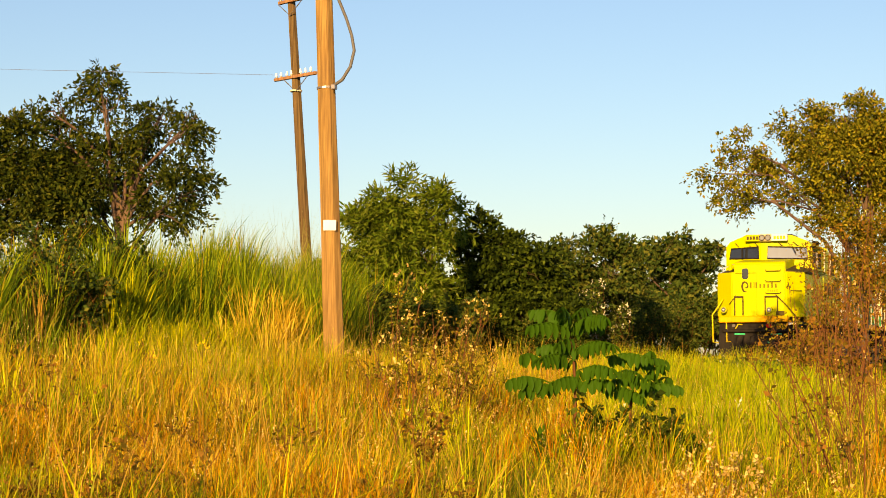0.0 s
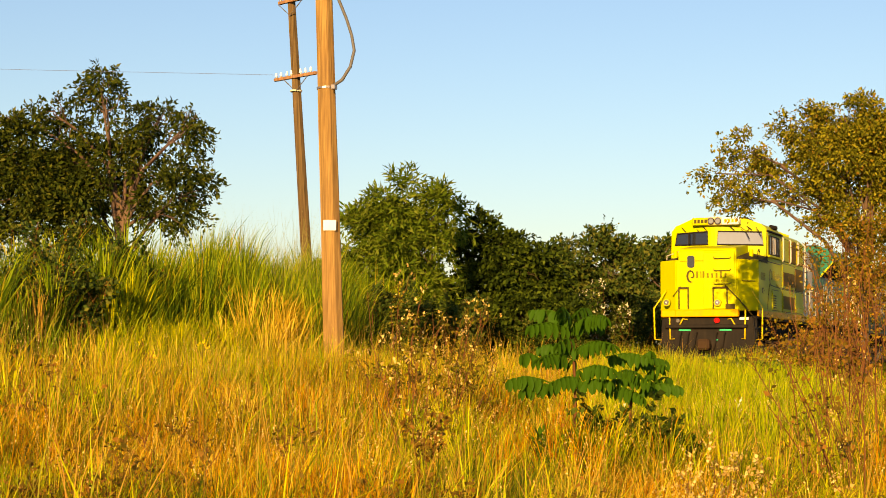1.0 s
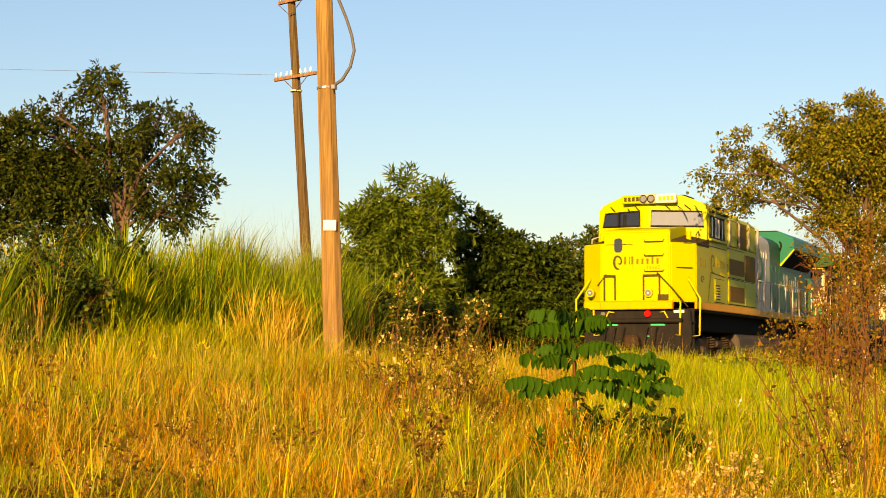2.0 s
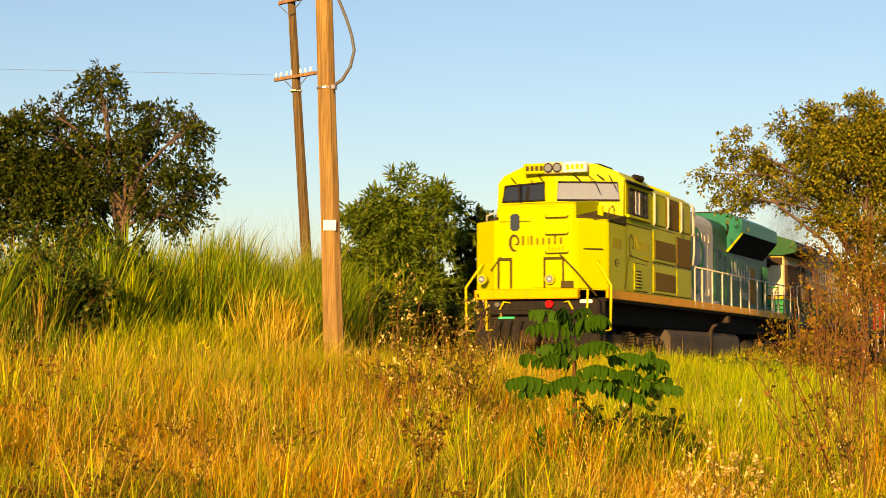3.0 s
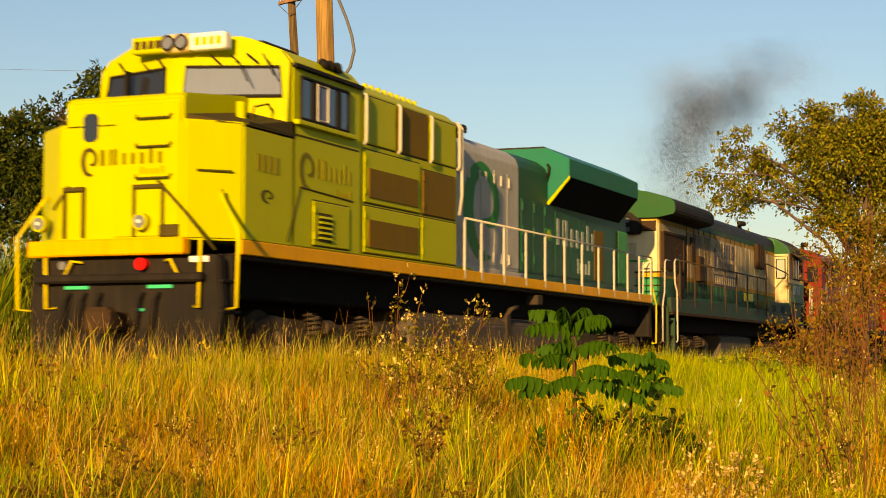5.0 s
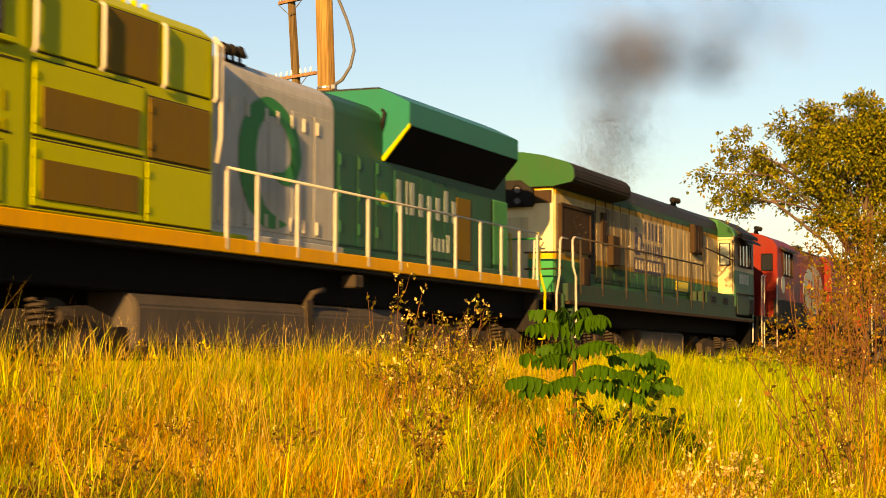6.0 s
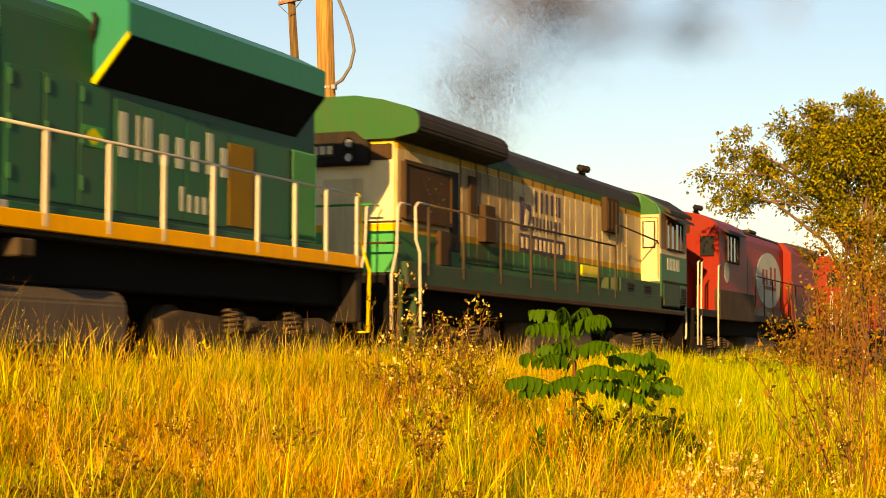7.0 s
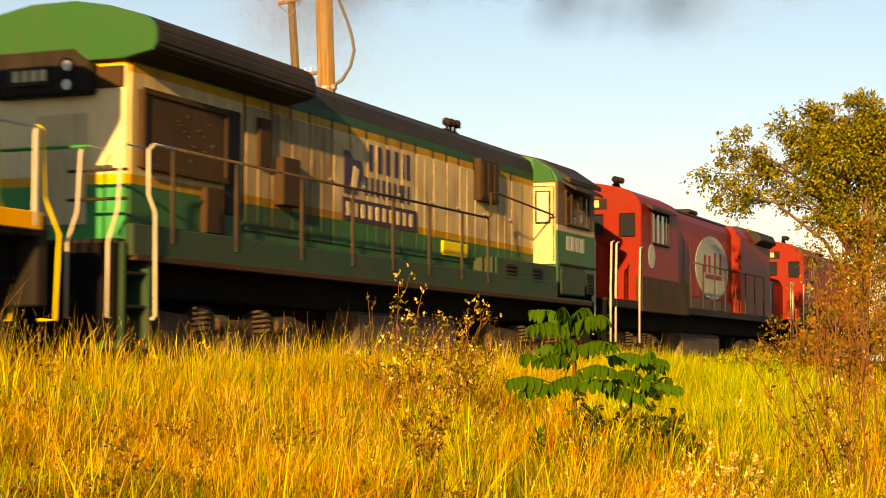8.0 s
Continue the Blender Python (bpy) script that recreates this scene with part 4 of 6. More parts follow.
loose_shrub("weed", "brown drying weed among the grass", "weed", 62.2, 8.6, 0.75, 0.3, 4, WEED_LEAF, 60, 0.03, 0.35, None, 0.004)
loose_shrub("weed", "brown drying weed among the grass", "weed", 57.5, 7.6, 0.62, 0.4, 6, WEED_LEAF, 90, 0.03, 0.35, None, 0.004)
for brg, d, h in ((53.5, 7.4, 0.55), (55.2, 8.4, 0.6), (56.4, 6.9, 0.5), (59.0, 7.2, 0.5), (60.6, 9.6, 0.62), (54.4, 11.0, 0.75), (64.6, 7.0, 0.5), (69.6, 7.2, 0.5)):
    loose_shrub("weed", "low brown drying weed in the dry meadow grass", "weed", brg, d, h, 0.45, 8, WEED_LEAF, 110, 0.028, 0.35, None, 0.004)
# bare reddish shrubs beside the tree
for brg, d, h, sp, ln in ((81.0, 13.0, 2.15, 0.55, -0.12), (82.0, 13.6, 2.4, 0.5, -0.02), (80.4, 15.0, 1.7, 0.5, -0.1), (82.6, 12.0, 1.9, 0.6, 0.05), (81.6, 10.5, 1.35, 0.35, -0.2)):
    loose_shrub("dry_shrub", "bare reddish-brown shrub with few leaves", "shrub", brg, d, h, sp, 6, WEED_LEAF, 34, 0.04, 0.35, DRY_STEM, 0.007, BUD, 10, 0.02, (ln, 0), 0.35)
for brg, d, h, sp in ((78.6, 37, 1.0, 0.8), (79.6, 36, 1.8, 0.7), (80.4, 34, 3.0, 0.8), (81.0, 37, 3.6, 1.2), (82.2, 33, 3.2, 1.2)):
    loose_shrub("thicket_shrub", "thin brown-green thicket shrub beside the track", "shrub", brg, d, h, sp, 11, BRONZE_LEAF, 130, 0.075, 0.3, DRY_STEM, 0.011, WEED_LEAF, 40, 0.04)
for brg, d, h, sp in ((77.9, 34, 0.85, 0.8),):
    loose_shrub("low_shrub", "low leafy green shrub in the grass", "shrub", brg, d, h, sp, 10, SHRUB_LEAF, 300, 0.10, 0.3, DRY_STEM, 0.008, WHITE_FLOWER, 25, 0.04)
for brg, d, h in ((71.6, 10.7, 0.62), (72.6, 10.6, 0.55), (74.2, 10.8, 0.55), (75.4, 10.9, 0.5)):
    loose_shrub("green_weed", "leafy green weed at the foot of the sapling", "weed", brg, d, h, 0.3, 7, SAPLING_LEAF, 70, 0.06, 0.3, DRY_STEM, 0.004)
# Dark leaves here put the shade beside the sapling into the leaf colour.
for brg, d, h in ((73.4, 10.7, 0.72), (74.2, 10.75, 0.70), (74.9, 10.9, 0.66)):
    loose_shrub("low_shrub", "low leafy bush with leaves darkened for the sapling's shade", "shrub", brg, d, h, 0.32, 9, GLOSSY_LEAF, 260, 0.05, 0.32, DRY_STEM, 0.004)
# pale feathery spikes in the meadow
for brg, d, h in ((76.4, 8.6, 0.72), (77.2, 8.2, 0.66), (75.6, 8.0, 0.55), (77.9, 7.6, 0.6), (79.6, 7.8, 0.62), (80.8, 7.2, 0.5)):
    loose_shrub("feathery_weed", "pale feathery weed spikes in the dry grass", "weed", brg, d, h, 0.22, 7, BUD, 55, 0.022, 0.4, DRY_STEM, 0.003, BUD, 35, 0.016)
for brg, d, h in ((64.3, 7.9, 0.58), (60.2, 15.5, 0.95), (58.0, 16.5, 0.95), (78.8, 12.0, 0.7)):
    loose_shrub("flowering_weed", "slender weed with yellow blossoms", "weed", brg, d, h, 0.12, 2, WEED_LEAF, 12, 0.03, 0.35, None, 0.003, BLOSSOM, 8, 0.022)
for brg, d, h in ((77.8, 16.0, 0.95), (74.0, 15.0, 0.9)):
    loose_shrub("flowering_weed", "slender weed with small white flower heads", "weed", brg, d, h, 0.25, 4, WEED_LEAF, 12, 0.03, 0.35, None, 0.004, WHITE_FLOWER, 9, 0.02)
for brg, d, h in ((72.3, 57.5, 3.1), (73.1, 59, 3.2)):
    loose_shrub("flowering_shrub", "loose green shrub covered with small pale flowers", "shrub", brg, d, h, 1.1, 14, SHRUB_LEAF, 380, 0.15, 0.25, DRY_STEM, 0.01, WHITE_FLOWER, 190, 0.08)
# growth behind the line
for brg, d, h, sp in ((57.2, 36, 1.9, 1.0), (54.2, 34, 2.3, 1.0), (55.4, 33, 1.6, 0.9)):
    loose_shrub("bank_shrub", "brown-green bush in the tall bank grass", "shrub", brg, d, h, sp, 12, SHRUB_LEAF, 500, 0.11, 0.3, DRY_STEM, 0.01, WEED_LEAF, 60, 0.05)
for brg, d, h, sp in ((69.8, 50, 2.2, 1.4), (71.3, 53, 2.6, 1.4), (73.2, 60, 3.0, 1.5), (74.6, 66, 3.2, 1.8), (75.8, 70, 2.8, 1.8), (66.0, 43, 2.0, 1.2), (68.3, 46, 2.4, 1.2)):
    loose_shrub("bank_shrub", "dense dark green bush behind the track", "shrub", brg, d, h, sp, 14, SHRUB_LEAF, 1900, 0.11, 0.28, DRY_STEM, 0.012, WHITE_FLOWER if brg in (71.3, 73.2) else None, 90, 0.05)

for brg, d, h, sp in ((76.3, 88, 3.4, 2.0), (76.9, 96, 3.4, 2.0), (81.6, 125, 4.5, 3.0), (82.2, 130, 5.0, 3.0), (82.9, 150, 5.5, 3.5)):
    loose_shrub("bank_shrub", "far brown-green bush behind the track", "shrub", brg, d, h, sp, 12, BRONZE_LEAF, 500, 0.25, 0.3, DRY_STEM, 0.03)

# ---- train ----
# Each engine's own space: x runs from the leading engine's nose backwards, y from the near flank across, z from the rail top.
S_ROWS = [(0.0, 60.95), (0.5, 56.98), (1.0, 52.98), (1.5, 48.96), (2.0, 44.9), (2.5, 40.8), (3.0, 36.66), (3.5, 32.49), (4.0, 28.29), (4.5, 24.06),
          (5.0, 19.81), (5.5, 15.56), (6.0, 11.32), (6.5, 7.09), (7.0, 2.91), (7.5, -1.22), (8.0, -5.27)]
ENGINES, WHEELS = [], []


def wheelset(parent, u):
    """Axle with two wheels, turning about its middle."""
    bm = tube([(0, -1.0, 0), (0, 1.0, 0)], 0.09, 10)
    for y in (-0.84, 0.84):
        tube([(0, y - 0.065, 0), (0, y - 0.06, 0), (0, y + 0.06, 0), (0, y + 0.065, 0)], 0.52, 24, bm)
        for k in range(6):
            a = k * math.pi / 3
            tube([(0.3 * math.cos(a), y - 0.1 if y < 0 else y + 0.1, 0.3 * math.sin(a)), (0.3 * math.cos(a), y, 0.3 * math.sin(a))], 0.05, 6, bm)
    w = part("wheelset", bm, RUNGEAR, parent, "dusty steel wheelset")
    w.location = (u, 1.53, 0.52)
    WHEELS.append((w, u))


def bogie(parent, u0, pitch=1.75):
    """Three-axle truck: side frames, springs and axle boxes."""
    us = [u0 + k * pitch for k in range(3)]
    lo, hi = us[0] - 0.75, us[2] + 0.75
    for y in (0.28, 2.62):
        fr = prism([(lo, 0.55), (lo + 0.3, 0.42), (hi - 0.3, 0.42), (hi, 0.55), (hi, 0.82), (hi - 0.5, 0.95), (u0 + pitch + 0.5, 0.86), (u0 + pitch - 0.5, 0.86), (lo + 0.5, 0.95), (lo, 0.82)], y, y + 0.16, "y", 0.02)
        part("bogie_frame", fr, RUNGEAR, parent, "dusty cast bogie side frame")
        side = -1 if y < 1 else 1
        for u in us:
            part("axle_box", box(u - 0.2, u + 0.2, y + side * 0.1 - 0.02, y + side * 0.1 + 0.18, 0.34, 0.72, 0.04), RUNGEAR, parent)
        for u in (us[0] + pitch / 2, us[1] + pitch / 2):
            sp = tube([(u + 0.1 * math.cos(k * 0.7), y + 0.05 + side * 0.12 + 0.1 * math.sin(k * 0.7), 0.68 + 0.0075 * k) for k in range(42)], 0.024, 5)
            part("coil_spring", sp, RUNGEAR, parent, "dusty coil spring")
            part("brake_cylinder", disc((u + 0.42, y + 0.05 + side * 0.14, 0.8), 0.11, 0.26, "x", 14), RUNGEAR, parent)
    for u in us:
        wheelset(parent, u)


def handrail(parent, us, v, z0, z1, material, name="handrail", r=0.02, post=0.032):
    part(name, tube([(us[0], v, z1), (us[-1], v, z1)], r, 8), material, parent, "", True)
    first = None
    for u in us:
        if first is None:
            bm = box(-post, post, -0.018, 0.018, 0, z1 - z0, 0.006)
            first = part("rail_post", bm, material, parent, "pale upright rail post")
            first.location = (u, v, z0)
        else:
            q = new("rail_post", first.data)
            q.parent, q.location = parent, (u, v, z0)
            tagged(q, "pale upright rail post")


def hatch(parent, u0, u1, z0, z1, v, material, name="door", depth=0.022, label="", hinges=True):
    d = part(name, box(u0, u1, v - depth, v + 0.01, z0, z1, 0.012), material, parent, label)
    # Dark backing plate paints the shadow in the gap round the door.
    part("door_gap_shade", box(u0 - 0.022, u1 + 0.022, v - 0.004, v + 0.01, z0 - 0.022, z1 + 0.022, 0.002), DARK_LETTER if material is not SKIRT_GREEN else BLACK, d)
    if hinges:
        for z in (z0 + (z1 - z0) * 0.2, z0 + (z1 - z0) * 0.8):
            part("hinge", box(u0 - 0.015, u0 + 0.05, v - depth - 0.018, v - depth + 0.005, z - 0.05, z + 0.05, 0.006), material, d)
    return d


def louvre(parent, u0, u1, z0, z1, v, material, n=6, name="louvre"):
    bm = box(u0, u1, v - 0.006, v + 0.01, z0, z1, 0.003)
    for k in range(n):
        z = z0 + (z1 - z0) * (k + 0.5) / n
        prism([(v - 0.03, z - 0.012), (v - 0.004, z + (z1 - z0) * 0.32 / n), (v - 0.004, z - 0.012)], u0 + 0.01, u1 - 0.01, "x", 0.0, bm)
    return part(name, bm, material, parent)


def horn_cluster(parent, u, v, z):
    bm = bmesh.new()
    for k, dx in enumerate((-0.18, 0.0, 0.2)):
        tube([(u + dx, v - 0.1, z + 0.08), (u + dx - 0.12, v - 0.1, z + 0.1), (u + dx - 0.3, v - 0.1 - 0.03 * k, z + 0.1)], 0.03, 8, bm, 0.085)
        tube([(u + dx, v, z - 0.05), (u + dx, v, z + 0.08)], 0.03, 6, bm)
    tube([(u - 0.35, v, z - 0.02), (u + 0.35, v, z - 0.02)], 0.025, 6, bm)
    part("horn", bm, BLACK, parent, "black air horn cluster", True)


def window(parent, corners, name="window", frame_mat=None, pane_mat=None, rim=0.035, depth=0.03):
    """A pane with a rubber rim round four corners given in the parent's space, in turn."""
    c = [Vector(p) for p in corners]
    n = (c[1] - c[0]).cross(c[3] - c[0]).normalized()
    bm = bmesh.new()
    mid = sum(c, Vector()) / 4
    fv = [bm.verts.new(p + n * 0.004) for p in c] + [bm.verts.new(p - n * 0.01) for p in c]
    bm.faces.new(fv[:4])
    bm.faces.new(fv[7:3:-1])
    for i in range(4):
        j = (i + 1) % 4
        bm.faces.new((fv[i], fv[i + 4], fv[j + 4], fv[j]))
    pane = part(name, bm, pane_mat or GLASS, parent, "")
    ring = bmesh.new()
    tube([*[p + n * 0.012 for p in c], c[0] + n * 0.012, c[1] + n * 0.012], rim * 0.5, 6, ring)
    part("window_rim", ring, frame_mat or BLACK, pane)
    return pane


def number_bars(parent, origin, across, up, n, w, h, material, out):
    """Plain bars standing for a running number."""
    for k in range(n):
        bm = bmesh.new()
        o = Vector(origin) + Vector(across) * (k * w * 1.35)
        q = [o, o + Vector(across) * w, o + Vector(across) * w + Vector(up) * h, o + Vector(up) * h]
        fr = [bm.verts.new(p + Vector(out) * 0.006) for p in q]
        bk = [bm.verts.new(p - Vector(out) * 0.002) for p in q]
        bm.faces.new(fr)
        for i in range(4):
            j = (i + 1) % 4
            bm.faces.new((fr[i], bk[i], bk[j], fr[j]))
        part("number_bar", bm, material, parent)


def bezel_lamp(parent, at, r, name, label):
    lamp = part(name, disc(at, r * 1.35, 0.12, "x", 20), BLACK if name == "headlight" else YELLOW, parent, label)
    part("reflector", disc((at[0] - 0.062, at[1], at[2]), r, 0.02, "x", 20), LAMP_GLASS, lamp)
    part("bulb", disc((at[0] - 0.075, at[1], at[2]), r * 0.3, 0.02, "x", 10), WHITE, lamp)
    return lamp


def emblem(parent, u, v, z, ra, rb, material, plane="side", name="emblem", tilt=0.0):
    """The leaf-like open ring: a thick crescent wound into an inner hook."""
    bm = bmesh.new()
    n = 44
    spine = [(0.5, -0.9, 0.03), (0.15, -0.9, 0.16), (-0.28, -0.78, 0.28), (-0.62, -0.4, 0.40), (-0.74, 0.1, 0.44), (-0.6, 0.58, 0.38), (-0.22, 0.88, 0.26),
             (0.22, 0.88, 0.22), (0.6, 0.66, 0.24), (0.82, 0.32, 0.28), (0.78, 0.02, 0.28), (0.48, -0.17, 0.2), (0.02, -0.13, 0.02)]
    outer, inner = [], []
    for i in range(n + 1):
        k = i / n * (len(spine) - 1)
        q = min(int(k), len(spine) - 2)
        pts = [Vector(spine[min(max(q + e, 0), len(spine) - 1)]) for e in (-1, 0, 1, 2)]
        f = k - q
        c = 0.5 * (2 * pts[1] + (pts[2] - pts[0]) * f + (2 * pts[0] - 5 * pts[1] + 4 * pts[2] - pts[3]) * f * f + (3 * pts[1] - pts[0] - 3 * pts[2] + pts[3]) * f ** 3)
        g = (pts[2] - pts[1]).to_2d().normalized()
        nx, ny = -g.y * c.z * 0.62, g.x * c.z * 0.62
        outer.append((c.x + nx, c.y + ny))
        inner.append((c.x - nx, c.y - ny))
    put = (lambda a, b, o: (u + a * ra, v - o, z + b * rb)) if plane == "side" else (lambda a, b, o: (u - o, v - a * ra, z + b * rb))
    for i in range(n):
        f = [bm.verts.new(put(*p, 0.005)) for p in (outer[i], outer[i + 1], inner[i + 1], inner[i])]
        bm.faces.new(f)
        g = [bm.verts.new(put(*p, o)) for p, o in ((outer[i], 0.0), (outer[i + 1], 0.0), (outer[i + 1], 0.005), (outer[i], 0.005))]
        bm.faces.new(g)
    return part(name, bm, material, parent)


def coupler(parent, u, way):
    bm = box(min(u, u + way * 0.55), max(u, u + way * 0.55), 1.42, 1.64, 0.72, 0.95, 0.03)
    box(min(u + way * 0.5, u + way * 0.8), max(u + way * 0.5, u + way * 0.8), 1.32, 1.72, 0.66, 1.0, 0.06, bm)
    part("coupler", bm, RUST, parent, "rusty knuckle coupler")


def lead_engine():
    t = anchor("locomotive", (S_ROWS[0][1], SIDE, 0), "yellow-nosed diesel locomotive with green rear hood", "locomotive", "engines of the train")
    ENGINES.append(t)
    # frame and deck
    part("underframe", box(0.0, 21.1, 0.35, 2.7, 1.15, 1.70, 0.03), SHADE_BLACK, t, "underframe in near-black that stands for shade")
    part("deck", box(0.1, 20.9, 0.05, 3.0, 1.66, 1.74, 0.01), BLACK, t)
    # Solid undergear block, added so the gaps below the deck stay dark with shade.
    part("undergear_shade", box(0.7, 20.4, 0.95, 2.1, 0.3, 1.16, 0.03), SHADE_BLACK, t)
    for y0, y1 in ((-0.012, 0.05), (3.0, 3.06)):
        part("side_sill", box(0.05, 20.68, y0, y1, 1.72, 1.92, 0.012), ORANGE, t, "orange side sill")
    part("front_sill", box(-0.62, -0.42, 0.5, 2.5, 1.70, 1.92, 0.02), ORANGE, t, "orange front step")
    part("front_sill", box(-0.56, -0.36, 2.3, 2.98, 1.70, 1.92, 0.02), ORANGE, t, "orange front step")
    part("pilot", prism([(0.12, 0.45), (0.55, 0.28), (2.5, 0.28), (2.95, 0.45), (3.02, 1.0), (2.98, 1.69), (0.08, 1.69), (0.02, 1.0)], -0.42, -0.2, "x", 0.03), BLACK, t, "black pilot plate")
    part("plough", prism([(-0.42, 0.75), (-0.78, 0.22), (-0.70, 0.2), (-0.3, 0.7)], 0.5, 2.55, "y", 0.015), BLACK, t, "black snow plough blade")
    for y in (0.75, 2.05):
        part("step_marking", box(-0.46, -0.42, y, y + 0.38, 1.26, 1.31, 0.006), GREEN_MARK, t, "green reflective marking")
    part("step_marking", box(-0.46, -0.42, 1.18, 1.28, 0.96, 1.0, 0.006), GREEN_MARK, t, "green reflective marking")
    for y in (0.95, 1.2, 1.85, 2.1, 2.35):
        part("air_hose", tube([(-0.42, y, 1.2), (-0.55, y + 0.02, 1.1), (-0.58, y + 0.05, 0.85), (-0.52, y + 0.12, 0.6)], 0.025, 8), BLACK, t, "black rubber air hose", True)
    part("bumper_beam", box(-0.58, -0.40, 0.25, 2.85, 1.34, 1.46, 0.03), BLACK, t)
    part("marker_lamp", disc((-0.48, 1.2, 1.585), 0.085, 0.1, "x", 16), RED_LAMP, t, "red marker lamp")
    part("marker_lamp", disc((-0.46, 2.45, 1.585), 0.06, 0.08, "x", 16), LAMP_GLASS, t, "clear marker lamp")
    coupler(t, -0.3, -1)
    coupler(t, 21.1, 1)
    # nose
    nose = part("nose", prism([(-0.5, 0.55), (-0.5, 2.5), (0.0, 3.14), (1.6, 3.14), (1.6, 0.0), (0.1, 0.0)], 1.9, 3.5, "z", 0.03), YELLOW, t, "bright yellow nose")
    part("nose_hump", prism([(-0.5, 3.42), (-0.5, 3.80), (-0.42, 3.86), (1.3, 4.05), (1.6, 3.42)], 0.58, 2.42, "y", 0.03), YELLOW, nose)
    for y0, y1, y2 in ((0.0, 0.0, 0.56), (3.14, 3.14, 2.49)):
        bm = bmesh.new()
        vs = [bm.verts.new(p) for p in ((0.12, y0, 3.44), (-0.46, y2, 3.44), (1.6, y2, 3.44), (1.6, y0, 3.44), (0.14, y0, 3.47), (-0.44, y2, 3.57), (1.6, y2, 3.86), (1.6, y0, 3.70))]
        for q in ((0, 1, 2, 3), (4, 7, 6, 5), (0, 4, 5, 1), (1, 5, 6, 2), (2, 6, 7, 3), (3, 7, 4, 0)):
            bm.faces.new([vs[i] for i in q])
        bmesh.ops.recalc_face_normals(bm, faces=bm.faces[:])
        part("nose_shoulder", bm, DARK_SHOULDER, nose, "dark brown nose shoulder")
    part("nose_door", box(-0.522, -0.49, 0.62, 1.62, 1.95, 3.72, 0.012), YELLOW, nose, "yellow nose door panel")
    bm = prism([(1.90, 3.30), (1.95, 3.25), (2.08, 3.25), (2.13, 3.30), (2.13, 3.58), (2.08, 3.63), (1.95, 3.63), (1.90, 3.58)], -0.515, -0.49, "x", 0.004)
    part("nose_window", bm, GLASS, nose, "small dark rounded window")
    for z in (2.72, 3.14, 3.52):
        part("grab_iron", tube([(-0.52, 0.74, z + 0.05), (-0.58, 0.76, z), (-0.58, 1.26, z), (-0.52, 1.28, z + 0.05)], 0.014, 6), DARK_LETTER, nose)
    for y0, y1, z in ((0.08, 0.42, 2.82), (2.5, 2.82, 2.86)):
        part("grab_iron", tube([(-0.06 if y0 < 1 else -0.3, y0, z), (-0.40 if y0 < 1 else -0.12, y1, z)], 0.014, 6), DARK_LETTER, nose)
    for y, w in ((2.1, 0.3), (0.86, 0.44)):
        for k in (0, 1):
            part("foot_bracket", box(-0.55, -0.5, y + w * k - 0.02, y + w * k + 0.025, 1.95, 2.62, 0.008), DARK_LETTER, nose, "dark step bracket")
        part("foot_bracket", box(-0.56, -0.5, y - 0.02, y + w + 0.02, 2.58, 2.64, 0.008), DARK_LETTER, nose, "dark step bracket")
    part("step_recess", box(-0.535, -0.5, 0.62, 0.92, 1.94, 2.1, 0.01), DARK_LETTER, nose)
    bezel_lamp(nose, (-0.58, 1.15, 2.14), 0.085, "ditch_light", "round clear ditch light in a yellow bezel")
    bezel_lamp(nose, (-0.50, 2.80, 2.16), 0.085, "ditch_light", "round clear ditch light in a yellow bezel")
    emblem(nose, -0.512, 2.03, 2.97, 0.13, 0.19, DARK_LETTER, "front")
    name_bars("TiTxxxTx", 0.30, brow(-0.526, 1.86, 2.92), FRONT_LETTER, nose, "darker olive plain painted bar", squeeze=0.83)
    name_bars("Txxxii", 0.14, brow(-0.526, 1.22, 2.78), OLIVE_LETTER, nose, "faint olive plain painted bar")
    part("sand_filler", tube([(0.62, 0.34, 3.55), (0.62, 0.34, 3.82), (0.62, 0.34, 3.86)], 0.07, 12), YELLOW, nose, "yellow sand filler cap")
    part("sand_filler", tube([(0.62, 2.8, 3.55), (0.62, 2.8, 3.82), (0.62, 2.8, 3.86)], 0.07, 12), YELLOW, nose, "yellow sand filler cap")
    part("shoulder_rail", tube([(0.3, 3.0, 3.55), (0.3, 3.0, 3.68), (0.9, 2.75, 3.86), (1.2, 2.7, 3.8)], 0.016, 6), PALE_RAIL, nose, "thin pale shoulder rail", True)
    part("shoulder_rail", tube([(0.5, 0.12, 3.6), (0.6, 0.12, 3.78), (1.15, 0.2, 3.9), (1.25, 0.2, 3.82)], 0.014, 6), DARK_LETTER, nose, "thin dark shoulder rail", True)
    # sloping nose rails and steps at the corners
    for y, sg in ((0.02, -1), (3.0, 1)):
        part("front_handrail", tube([(-0.28, y + sg * 0.0, 0.98), (-0.42, y + sg * 0.22, 1.0), (-0.42, y + sg * 0.24, 1.98), (-0.3, y - sg * 0.1, 2.5), (-0.22, y - sg * 0.12, 2.55)], 0.024, 8), YELLOW_RAIL, t, "yellow tubular handrail", True)
        part("front_handrail", tube([(-0.42, y - sg * 0.42, 1.02), (-0.5, y - sg * 0.30, 1.0), (-0.5, y - sg * 0.28, 1.9)], 0.022, 8), YELLOW_RAIL, t, "yellow tubular handrail", True)
        part("front_handrail", tube([(-0.45, y - sg * 0.85, 1.62), (-0.52, y - sg * 0.72, 1.64), (-0.52, y - sg * 0.6, 1.42)], 0.02, 8), YELLOW_RAIL, t, "yellow tubular handrail", True)
